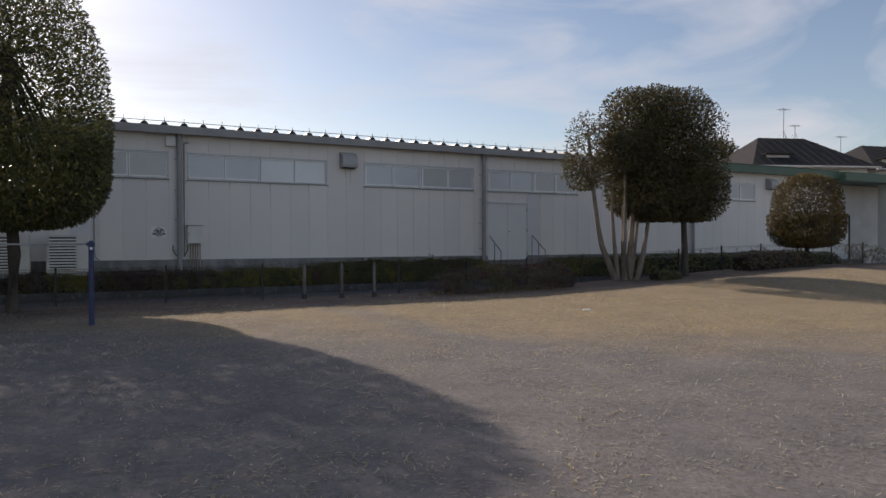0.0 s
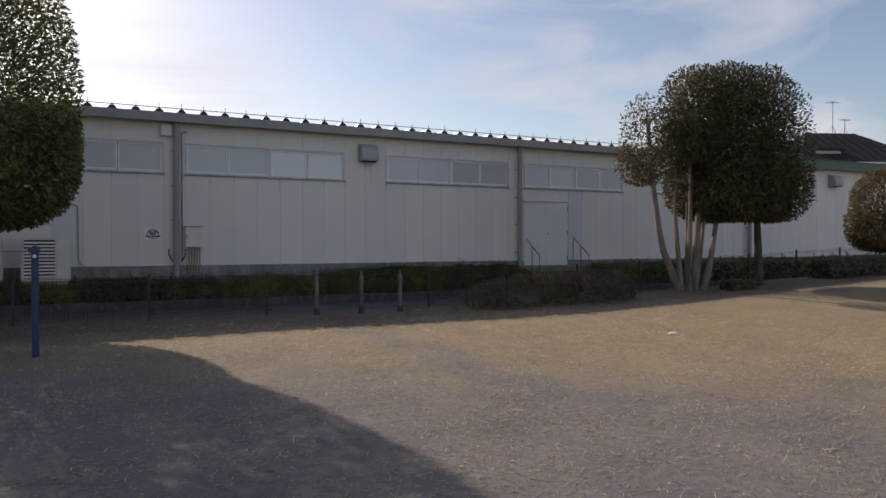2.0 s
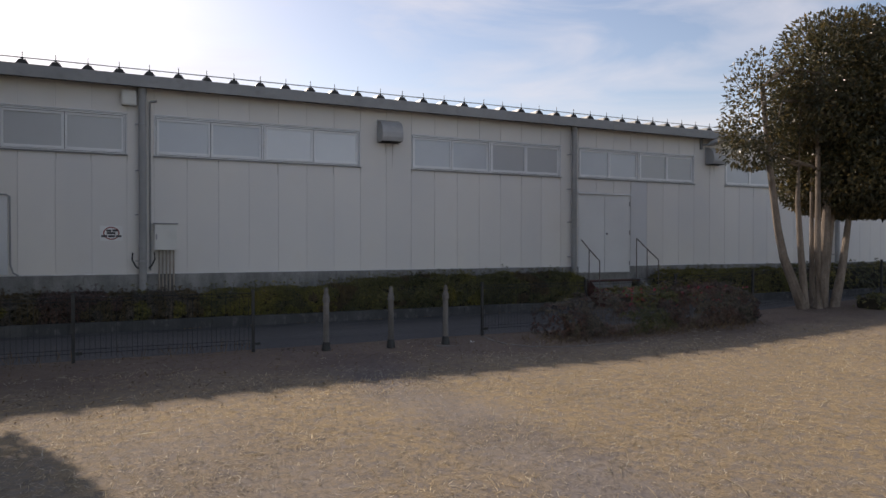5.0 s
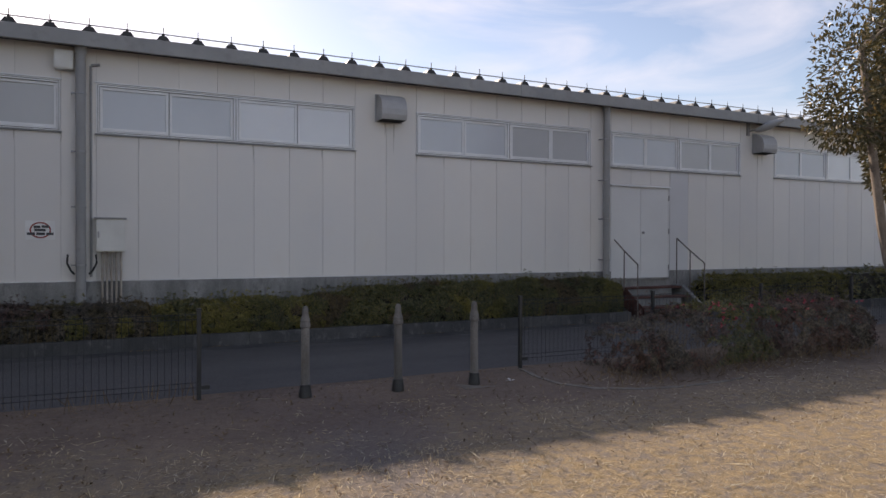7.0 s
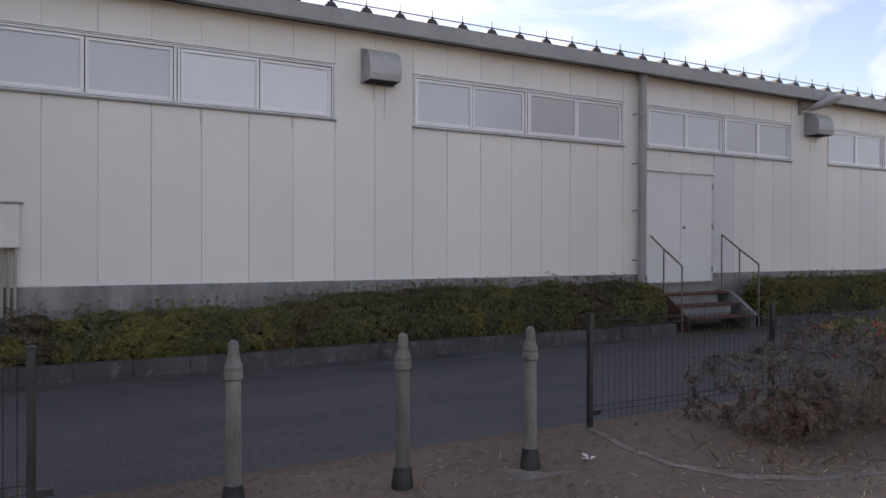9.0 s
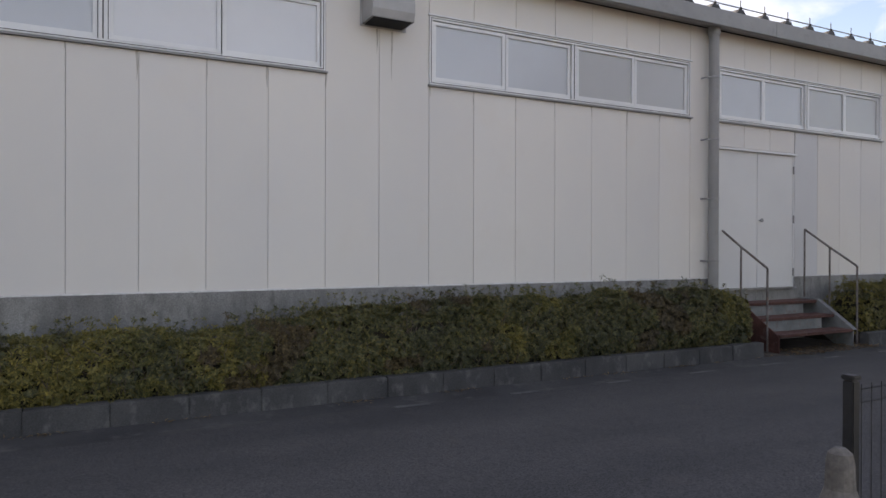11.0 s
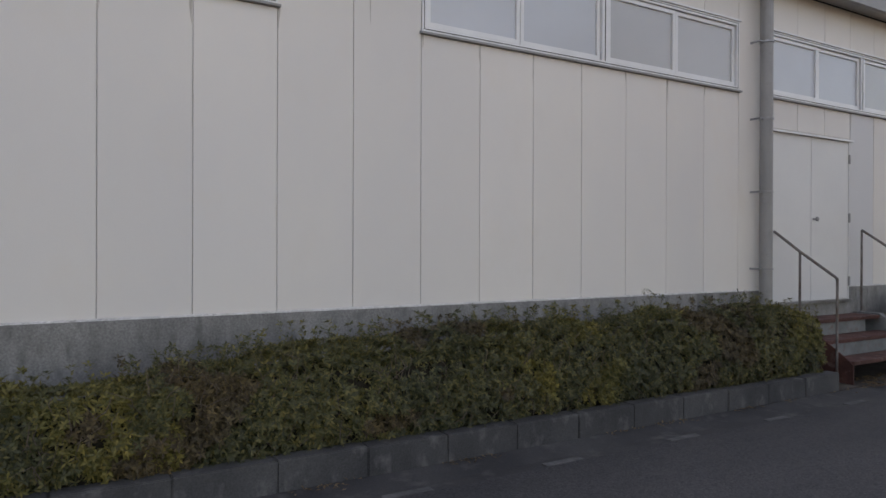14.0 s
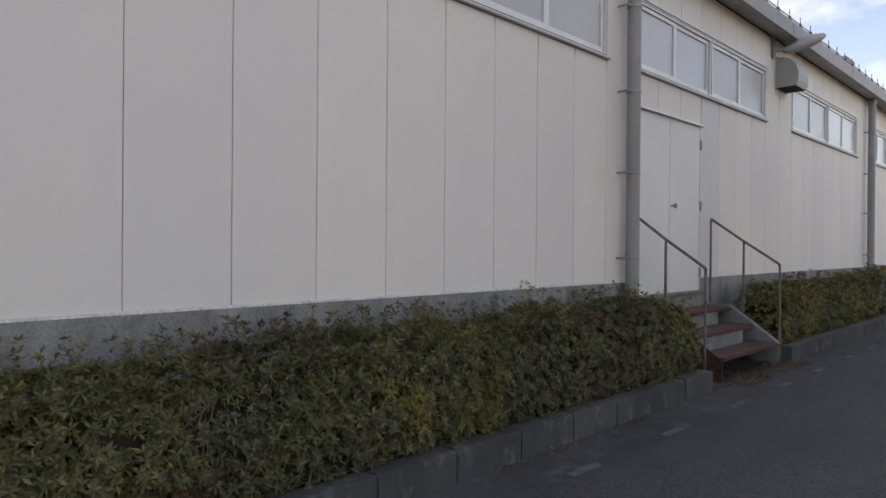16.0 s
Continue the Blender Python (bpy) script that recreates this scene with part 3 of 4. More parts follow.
for a, b in BAYS:
    for i in range(8):
        x = a + (b - a) * i / 7 + rng_g.uniform(-0.02, 0.02)
        part("streak", grime_run(x, WIN_Z0 - 0.034, rng_g.uniform(0.012, 0.03), rng_g.uniform(0.06, 0.35)), M_GRIME, runs)
for x in (8.0, 8.2, 19.42, 19.6):
    part("streak", grime_run(x, 4.13, 0.03, rng_g.uniform(0.3, 0.7)), M_GRIME, runs)

# double steel door
door = thing("door_1", "closed pale grey double steel door above the steps", "door", kind="structure")
dx0, dx1, dz0, dz1 = DOOR
dm = (dx0 + dx1) / 2
fr = bmesh.new()
box(fr, dx0 - 0.035, dx0, WALL - 0.02, WALL + 0.012, dz0, dz1)
box(fr, dx1, dx1 + 0.035, WALL - 0.02, WALL + 0.012, dz0, dz1)
part("door_frame", fr, M_DOOR, door)
part("door_head", prism(bmesh.new(), [(WALL - 0.07, dz1), (WALL - 0.07, dz1 + 0.025), (WALL + 0.012, dz1 + 0.05), (WALL + 0.012, dz1)], dx0 - 0.05, dx1 + 0.05), M_ALU, door, "small rain strip over the door")
for a, b in ((dx0 + 0.004, dm - 0.004), (dm + 0.004, dx1 - 0.004)):
    leaf = part("door_leaf", boxed(a, b, WALL - 0.016, WALL + 0.012, dz0 + 0.01, dz1 - 0.005, bevel=0.003), M_DOOR, door)
    if b > dm + 0.1:
        h = rod(bmesh.new(), (a + 0.04, WALL - 0.02, 1.86), (a + 0.04, WALL - 0.065, 1.86), 0.012)
        lathe(h, (0, 0, 0), [(0.02, 0.0), (0.034, 0.012), (0.034, 0.03), (0.018, 0.042)], 14)
        for v in h.verts:
            if v.co.y > -1 and v.co.y < 1:
                v.co = Vector((a + 0.04 + v.co.x, WALL - 0.06 - v.co.z, 1.86 + v.co.y))
        part("door_handle", h, M_STEEL, leaf, "round steel knob")
        for z in (0.95, 1.9, 2.78):
            part("hinge", boxed(b - 0.012, b + 0.022, WALL - 0.042, WALL - 0.021, z - 0.07, z + 0.07, bevel=0.004), M_GREYPAINT, leaf)
part("threshold", boxed(dx0 - 0.03, dx1 + 0.03, WALL - 0.08, WALL + 0.012, dz0 - 0.026, dz0 + 0.006, bevel=0.004), M_STEEL, door)


# down pipes
def down_pipe(x, feet=-0.1):
    t = thing("down_pipe", "thick grey rainwater pipe with clamp bands on the wall", "pipe", (x, WALL - 0.14, feet), "rainwater pipes")
    part("pipe", rod(bmesh.new(), (0, 0, 0), (0, 0, 5.05 - feet), 0.082, n=18), M_GREYPAINT, t)
    part("elbow", lathe(bmesh.new(), (0, 0, 4.86 - feet), [(0.09, 0), (0.1, 0.03), (0.1, 0.12), (0.09, 0.14)], 18), M_GREYPAINT, t)
    for z in (1.15, 2.17, 3.14, 4.16):
        part("clamp_band", lathe(bmesh.new(), (0, 0, z - feet), [(0.083, 0), (0.092, 0.004), (0.092, 0.026), (0.083, 0.03)], 18), M_STEEL, t)
        arm = boxed(-0.15, -0.06, -0.012, 0.012, z - feet + 0.004, z - feet + 0.026)
        box(arm, -0.15, -0.138, 0.013, 0.138, z - feet + 0.002, z - feet + 0.028)
        part("clamp_arm", arm, M_STEEL, t)
    return t


for x in (-9.6, 2.265, 13.855, 25.68):
    down_pipe(x)


def vent_hood(x, z=4.17):
    t = thing("vent_hood", "grey sheet-metal ventilation hood on the wall", "vent hood", (x, WALL, z), "ventilation hoods")
    prof_ = [(0, 0.0), (-0.34, 0.0), (-0.37, 0.10), (-0.37, 0.22), (-0.33, 0.38), (-0.24, 0.48), (-0.12, 0.53), (0, 0.54)]
    part("hood", prism(bmesh.new(), prof_, -0.28, 0.28), M_HOOD, t)
    # The hood is solid; this dark plate is the shade inside its opening.
    part("mouth_shade", boxed(-0.25, 0.25, -0.33, -0.02, -0.012, -0.003), M_DARK, t, "dark plate for the shade in the open underside")
    part("flange", boxed(-0.31, 0.31, -0.012, -0.001, -0.03, 0.57), M_HOOD, t)
    return t


for x in (-3.65, 8.08, 19.5, 31.4):
    vent_hood(x)

lamp = thing("wall_lamp", "grey wall lamp with a long tilted oval head", "lamp", (19.0, WALL, 4.70))
part("bracket", boxed(-0.05, 0.05, -0.05, -0.001, -0.05, 0.35, bevel=0.006), M_GREYPAINT, lamp)
part("arm", rod(bmesh.new(), (0, -0.03, 0.08), (0.18, -0.2, 0.12), 0.025), M_GREYPAINT, lamp)
head = bmesh.new()
bmesh.ops.create_uvsphere(head, u_segments=20, v_segments=12, radius=1, matrix=Matrix.Translation((0.42, -0.4, 0.23)) @ pose(0, 0, 0, 0, -22, -42) @ Matrix.Diagonal((0.42, 0.16, 0.11, 1)))
part("head", head, M_HOOD, lamp)
part("wire", rod(bmesh.new(), (-0.02, -0.02, 0.35), (-0.02, -0.02, 0.12), 0.008, n=6), M_BLACK, lamp)

jb = thing("junction_box", "small pale square box high on the wall", "box", (2.0, WALL, 4.58))
part("casing", boxed(-0.15, 0.15, -0.16, -0.001, 0, 0.33, bevel=0.02), M_WHITE, jb)
cond = thing("conduit", "thin conduit up the wall beside the rainwater pipe", "conduit", (2.42, WALL, 0.95))
part("tube", rod(bmesh.new(), (0, -0.03, 0), (0, -0.03, 3.75), 0.022), M_GREYPAINT, cond)
part("bend", rod(bmesh.new(), (0, -0.03, 3.76), (0.14, -0.03, 3.79), 0.026), M_GREYPAINT, cond)

cab = thing("meter_cabinet", "pale steel electrical cabinet on the wall with conduits below", "cabinet", (2.48, WALL, 1.4))
part("body", boxed(0.02, 0.48, -0.19, -0.001, 0, 0.58, bevel=0.006), M_WHITE, cab)
cd = part("door", boxed(0.028, 0.472, -0.208, -0.192, 0.01, 0.57, bevel=0.004), M_WHITE, cab)
part("handle", boxed(0.05, 0.075, -0.222, -0.209, 0.24, 0.36, bevel=0.003), M_STEEL, cd)
part("hood", boxed(-0.01, 0.51, -0.23, -0.001, 0.585, 0.61, bevel=0.004), M_GREYPAINT, cab, "grey rain lid")
for i in range(5):
    xx = 0.12 + 0.075 * i
    part("conduit", rod(bmesh.new(), (xx, -0.09, -0.004), (xx, -0.09, -1.45), 0.02, n=8), M_CONDUIT, cab)
for s, xx in ((-1, -0.42), (1, 0.02)):
    part("cable", tube(bmesh.new(), [(xx, -0.1, -0.05), (xx + 0.01 * s, -0.12, -0.2), (xx - 0.05 * s, -0.13, -0.33), (xx - 0.11 * s, -0.12, -0.4)], [0.018] * 4), M_BLACK, cab)

sign = thing("notice_sign", "small white wall notice with a faded red ring", "sign", (1.64, WALL, 1.61))
part("board", boxed(-0.225, 0.225, -0.012, -0.001, 0, 0.33, bevel=0.003), M_PAPER, sign)
ring = bmesh.new()
tube(ring, [(0.15 * math.cos(a * 0.2618), -0.016, 0.165 + 0.13 * math.sin(a * 0.2618)) for a in range(25)], [0.014] * 25, 6)
for v in ring.verts:
    v.co.y = -0.0145 + (v.co.y + 0.016) * 0.1
part("ring", ring, M_RED, sign)
for a, b, z in ((-0.10, 0.0, 0.22), (0.02, 0.13, 0.225), (-0.2, -0.08, 0.1), (-0.06, 0.07, 0.1), (0.09, 0.2, 0.1), (-0.09, 0.08, 0.165)):
    part("lettering_bar", boxed(a, b, -0.0185, -0.0165, z - 0.02, z + 0.024), M_PRINT, sign)

hatch = thing("wall_hatch", "flush pale wall hatch edged with a thin conduit", "hatch", (-0.9, WALL, 0.9))
part("panel", boxed(0.02, 0.62, -0.03, -0.001, 0, 1.62, bevel=0.004), M_DOOR, hatch)
part("conduit", tube(bmesh.new(), [(0.1, -0.05, 1.66), (0.6, -0.05, 1.66), (0.66, -0.05, 1.62), (0.67, -0.05, 0.2), (0.72, -0.06, 0.04), (0.82, -0.1, -0.02)], [0.018] * 6), M_GREYPAINT, hatch)


def ac_unit(x):
    t = thing("air_conditioner", "off-white outdoor air conditioner with horizontal louvres", "air conditioner", (x, 22.95, -0.08), "outdoor units")
    part("stand", boxed(-0.5, 0.5, -0.16, 0.16, 0, 0.62, bevel=0.01), M_GREYPAINT, t)
    part("casing", boxed(-0.55, 0.55, -0.18, 0.2, 0.625, 1.75, bevel=0.015), M_WHITE, t)
    # Dark plate on the casing: shade between the louvres put into its colour.
    part("recess_shade", boxed(-0.47, 0.22, -0.192, -0.182, 0.70, 1.68), M_DARK, t)
    for i in range(11):
        part("louvre", prism(bmesh.new(), [(-0.225, 0.715 + 0.087 * i), (-0.222, 0.725 + 0.087 * i), (-0.194, 0.765 + 0.087 * i), (-0.194, 0.75 + 0.087 * i)], -0.48, 0.23), M_WHITE, t)
    part("side_panel", boxed(0.25, 0.53, -0.195, -0.182, 0.66, 1.0, bevel=0.005), M_WHITE, t)
    return t


for x in (-0.93, -2.45, -3.9):
    ac_unit(x)

# steps to the door
SX0, SX1 = 14.23, 16.12
stair = thing("entrance_steps", "rusty red steel steps with grey side plates and thin handrails", "steps", (0, 0, 0))
for y0, y1, z in ((22.58, 22.93, 0.03), (22.90, 23.27, 0.25), (23.22, 23.60, 0.47)):
    part("tread", boxed(SX0 + 0.022, SX1 - 0.022, y0, y1, z - 0.045, z, bevel=0.006), M_RUST, stair)
for y, z0, z1 in ((22.915, 0.034, 0.20), (23.25, 0.254, 0.42)):
    part("riser", boxed(SX0 + 0.05, SX1 - 0.35, y, y + 0.012, z0, z1), M_STRING, stair)
SIDE = [(22.58, -0.25), (22.58, -0.02), (22.62, 0.03), (23.24, 0.47), (23.6, 0.47), (23.6, 0.2), (22.9, -0.25)]
for x, m_ in ((SX0, M_RUST), (SX1 - 0.02, M_STRING)):
    part("side_plate", prism(bmesh.new(), SIDE, x, x + 0.02), m_, stair)
part("side_flange", prism(bmesh.new(), [(22.585, 0.014), (22.61, 0.046), (23.23, 0.492), (23.6, 0.492), (23.6, 0.474), (23.24, 0.474), (22.62, 0.034)], SX1 - 0.02, SX1 + 0.09), M_STRING, stair)
for x, rail in ((14.21, ((23.63, 1.67), (23.26, 1.395), (22.77, 1.065))), (16.25, ((23.56, 1.72), (23.09, 1.395), (22.61, 1.085)))):
    (ya, za), (yb, zb), (yc, zc) = rail
    part("handrail", tube(bmesh.new(), [(x, ya, za), (x, yb, zb), (x, yc + 0.02, zc + 0.008), (x, yc, zc - 0.02)], [0.018] * 4, 10), M_RAIL, stair, "rusty thin handrail")
    for y, z1, z0 in ((yc, zc, -0.25), (yb, zb, 0.40)) + (((ya, za, 0.5),) if x > 15 else ()):
        part("rail_post", rod(bmesh.new(), (x, y, z0), (x, y, z1), 0.016, n=10), M_RAIL, stair)
dead = np.random.default_rng(5)
pl = np.column_stack([dead.uniform(14.4, 16.6, 500), dead.uniform(22.3, 22.8, 500), np.full(500, -0.245)])
tagged(new("dead_leaves", leaf_mesh("dead_leaves", pl, unit(np.column_stack([dead.normal(size=(500, 2)), dead.uniform(0, 0.3, 500)])), np.tile([0, 0, 1.0], (500, 1)), 0.06, 0.03, M_LEAF_DRY)), "scatter of dead tan leaves by the steps", "dead leaves", kind="stuff")

n_ = 900
pl = np.column_stack([dead.uniform(3, 20, n_), 22.49 - np.abs(dead.normal(size=n_)) * 0.05, np.full(n_, -0.258)])
ok = np.array([noise.noise(Vector((q * 1.7, 0, 8))) for q in pl[:, 0]]) > 0.05
pl = pl[ok]
tagged(new("gutter_litter", leaf_mesh("gutter_litter", pl, unit(np.column_stack([dead.normal(size=(len(pl), 2)), dead.uniform(0, 0.5, len(pl))])), np.tile([0, 0, 1.0], (len(pl), 1)), 0.045, 0.018, M_LEAF_DRY)), "dead leaves and grit caught along the kerb foot", "dead leaves", kind="stuff")
n_ = 4200
pl = np.column_stack([dead.uniform(0, 13, n_), 17.3 - 3.4 * dead.random(n_) ** 1.3])
pl = np.column_stack([pl, [lawn_z(a, b) + 0.006 for a, b in pl]])
tagged(new("fallen_leaves", leaf_mesh("fallen_leaves", pl, unit(np.column_stack([dead.normal(size=(n_, 2)), dead.uniform(0, 0.5, n_)])), np.tile([0, 0, 1.0], (n_, 1)), 0.038, 0.016, M_LEAF_DRY)), "brown fallen leaves on the bare soil", "dead leaves", kind="stuff")

# bollards
def bollard(x, y, slab):
    z = lawn_z(x, y)
    t = thing("bollard", "weathered grey concrete bollard with a dark collar at its foot", "bollard", (x, y, z), "bollards at the gap")
    part("shaft", lathe(bmesh.new(), (0, 0, 0.1), [(0.05, 0), (0.045, 0.05), (0.042, 0.56), (0.04, 0.60)]), M_BOLLARD, t)
    part("neck_ring", lathe(bmesh.new(), (0, 0, 0.70), [(0.042, 0), (0.053, 0.012), (0.053, 0.04), (0.047, 0.06), (0.051, 0.075), (0.036, 0.12), (0.032, 0.13)]), M_BOLLARD, t)
    part("cap", lathe(bmesh.new(), (0, 0, 0.825), [(0.033, 0), (0.031, 0.06), (0.026, 0.085), (0.012, 0.097)]), M_BOLLARD, t)
    part("foot_collar", lathe(bmesh.new(), (0, 0, 0.0), [(0.068, 0), (0.066, 0.03), (0.056, 0.10), (0.054, 0.125), (0.05, 0.13)]), M_BLACK, t)
    if slab:
        tagged(new("footing_slab", mesh_of("footing_slab", boxed(x - 0.21, x + 0.21, y - 0.2, y + 0.2, z - 0.1, z - 0.002, bevel=0.012), M_EDGING)), "square concrete footing around a bollard", "slab", kind="structure")


for x, y, s in ((4.6, 16.86, 0), (5.56, 16.74, 1), (6.45, 16.70, 1)):
    bollard(x, y, s)


# mesh fence
WIRE = mesh_of("wire", rod(bmesh.new(), (0, 0, 0.06), (0, 0, 0.87), 0.0024, n=4, caps=False), M_BLACK)


def fence(xs_, y):
    t = thing("mesh_fence", "low black welded-wire fence between lawn and road", "fence", (xs_[0], y, 0), "lawn fences")
    for x in xs_:
        z = lawn_z(x, 17.2)
        p_ = part("post", boxed(x - xs_[0] - 0.021, x - xs_[0] + 0.021, -0.021, 0.021, z - 0.2, z + 0.89, bevel=0.004), M_BLACK, t)
        part("post_cap", boxed(x - xs_[0] - 0.025, x - xs_[0] + 0.025, -0.025, 0.025, z + 0.892, z + 0.91, bevel=0.004), M_BLACK, p_)
        part("clamp", boxed(x - xs_[0] + 0.022, x - xs_[0] + 0.10, -0.02, 0.02, z + 0.10, z + 0.14, bevel=0.003), M_BLACK, p_)
    for a, b in zip(xs_, xs_[1:]):
        za, zb = lawn_z(a, 17.2), lawn_z(b, 17.2)
        w, near = bmesh.new(), -4 < a < 13
        k_ = int(abs(b - a) / 0.062)
        spots = []
        for i in range(1, k_):
            q = i / k_
            spots.append((a + (b - a) * q - xs_[0], za + (zb - za) * q))
        for x, z in () if near else spots:
            rod(w, (x, 0, z + 0.06), (x, 0, z + 0.87), 0.0024, n=4, caps=False)
        for h in (0.12, 0.17, 0.80, 0.85):
            rod(w, (a - xs_[0], 0.005, za + h), (b - xs_[0], 0.005, zb + h), 0.0036, n=4, caps=False)
        w = part("wire_panel", w, M_BLACK, t)
        for x, z in spots if near else ():
            part("wire", WIRE, None, w).location = (x, 0, z)
    return t


fence([3.62 - 2.28 * i for i in range(7)], 17.22)
fence([7.4 + 2.15 * i for i in range(11)], 17.26)

# curved edging in the lawn
arc = bmesh.new()
pts = [(7.38, 17.3), (7.26, 16.75), (7.28, 16.3), (7.5, 15.93), (7.9, 15.68), (8.4, 15.56), (8.95, 15.53), (9.5, 15.6)]
fine_pts = []
for i in range(len(pts) - 1):
    for s in range(4):
        fine_pts.append(Vector(pts[i]).lerp(Vector(pts[i + 1]), s / 4))
inner = [Vector((p.x + 0.06 * (1 if p.x < 7.6 else 0.6), p.y + (0.06 if p.x > 7.3 else 0.0))) for p in fine_pts]
rows_ = [[arc.verts.new((p.x, p.y, lawn_z(p.x, p.y) + h)) for p, h in ((a, -0.05), (a, 0.007), (b, 0.007), (b, -0.05))] for a, b in zip(fine_pts, inner)]
for a, b in zip(rows_, rows_[1:]):
    for i in range(3):
        arc.faces.new((a[i], a[i + 1], b[i + 1], b[i]))
bmesh.ops.recalc_face_normals(arc, faces=arc.faces)
tagged(new("curved_edging", mesh_of("curved_edging", arc, M_EDGING)), "thin curved concrete edging around a shrub bed", "edging", kind="structure")

# exercise bar
bar = thing("exercise_bar", "blue steel post carrying a thin horizontal bar", "exercise bar", (-0.18, 13.3, 0))
for x in (0, -2.2):
    post = part("post", lathe(bmesh.new(), (x, 0, -0.05), [(0.044, 0), (0.044, 1.5), (0.038, 1.535), (0.018, 1.55)]), M_BLUE, bar)
    part("clamp", boxed(x - 0.075, x + 0.06, -0.058, 0.058, 1.40, 1.47, bevel=0.01), M_BLUE, post)
    part("end_cap", rod(bmesh.new(), (x + 0.0, -0.06, 1.36), (x + 0.0, -0.054, 1.36), 0.025), M_PAPER, post)
part("bar", rod(bmesh.new(), (-2.14, 0, 1.435), (-0.06, 0, 1.435), 0.016), M_STEEL, bar)


# ---- plants ----
def crown_points(rng, n, centre, radii, power=2.4, shell=0.35):
    """Places through the outer part of a clipped crown, flat below and domed above, and the way out at each.
    radii: across, along, up, down."""
    d = unit(rng.normal(size=(n, 3)))
    d[:, 2] = np.where(rng.random(n) < 0.25, -np.abs(d[:, 2]), d[:, 2])
    pw = np.where(d[:, 2] > 0, power, 4.0)[:, None]
    sup = (np.abs(d) ** pw).sum(1) ** (-1 / pw[:, 0])
    r = sup * (1 - shell * rng.random(n) ** 1.6)
    wob = np.array([noise.noise(Vector(q * 2.3) + Vector(centre)) + 0.5 * noise.noise(Vector(q * 6.3)) for q in d]) * 0.045
    p = d * (r + wob)[:, None]
    p[:, 2] *= np.where(d[:, 2] > 0, radii[2], radii[3])
    p[:, :2] *= np.array(radii[:2])
    return p + np.array(centre), d


def tree(name, label, at, trunks, crowns, leaf_n, leaf_size, leaf_mat, bark, seed, group="", shell=0.4):
    rng = np.random.default_rng(seed)
    t = thing(name, label, "tree", at, group)
    at = np.array(at)
    for pts_, r in trunks:
        k_ = len(pts_)
        part("trunk", tube(bmesh.new(), pts_, [r * (1 - 0.55 * i / (k_ - 1)) for i in range(k_)], 10), bark, t)
    limbs = bmesh.new()
    for c, rad, share, pw in crowns:
        for _ in range(int(26 * share) + 6):
            p0 = Vector(trunks[rng.integers(len(trunks))][0][-1])
            d = unit(rng.normal(size=(1, 3)))[0]
            p1 = Vector(np.array(c) + d * np.array((rad[0], rad[1], rad[2] if d[2] > 0 else rad[3])) * 0.8)
            m_ = p0.lerp(p1, 0.5) + Vector(rng.normal(size=3) * 0.12)
            tube(limbs, [p0, m_, p1], [0.045, 0.025, 0.008], 5)
    tagged(part("branchwork", limbs, bark, t), kind="stuff")
    ps, ax, nm = [], [], []
    for c, rad, share, pw in crowns:
        n_ = int(leaf_n * share)
        p, d = crown_points(rng, n_, c, rad, pw, shell)
        ps.append(p)
        ax.append(unit(d * 0.7 + rng.normal(size=(n_, 3)) * 0.6 + np.array([0, 0, -0.15])))
        nm.append(unit(d + rng.normal(size=(n_, 3)) * 0.5 + np.array([0, 0, 0.5])))
    part("crown", leaf_mesh("crown", np.concatenate(ps), np.concatenate(ax), np.concatenate(nm), leaf_size, leaf_size * 0.42, leaf_mat), leaf_mat, t)
    return t


tree("evergreen_tree", "tall clipped evergreen tree with glossy dark leaves", (-1.75, 16.5, 0.0),
     [([(0.05, 0, -0.1), (0.1, 0.05, 1.2), (0.02, 0, 2.6), (0.0, 0.05, 5.4)], 0.15)],
     [((-0.6, 0, 3.7), (2.5, 2.1, 3.8, 1.95), 1.0, 2.5)], 80000, 0.11, M_LEAF_TALL, M_DARKBARK, 11, "park trees")
tree("evergreen_tree", "tall clipped evergreen tree standing next in the row", (-5.9, 16.2, 0.0),
     [([(0.05, 0, -0.1), (0.1, 0.05, 1.2), (0.02, 0, 2.6), (0.0, 0.05, 5.4)], 0.16)],
     [((0.0, 0, 3.9), (2.3, 2.1, 4.6, 2.0), 1.0, 2.2)], 26000, 0.17, M_LEAF_OAK, M_DARKBARK, 19, "park trees")
gz = lawn_z(15.25, 16.9)
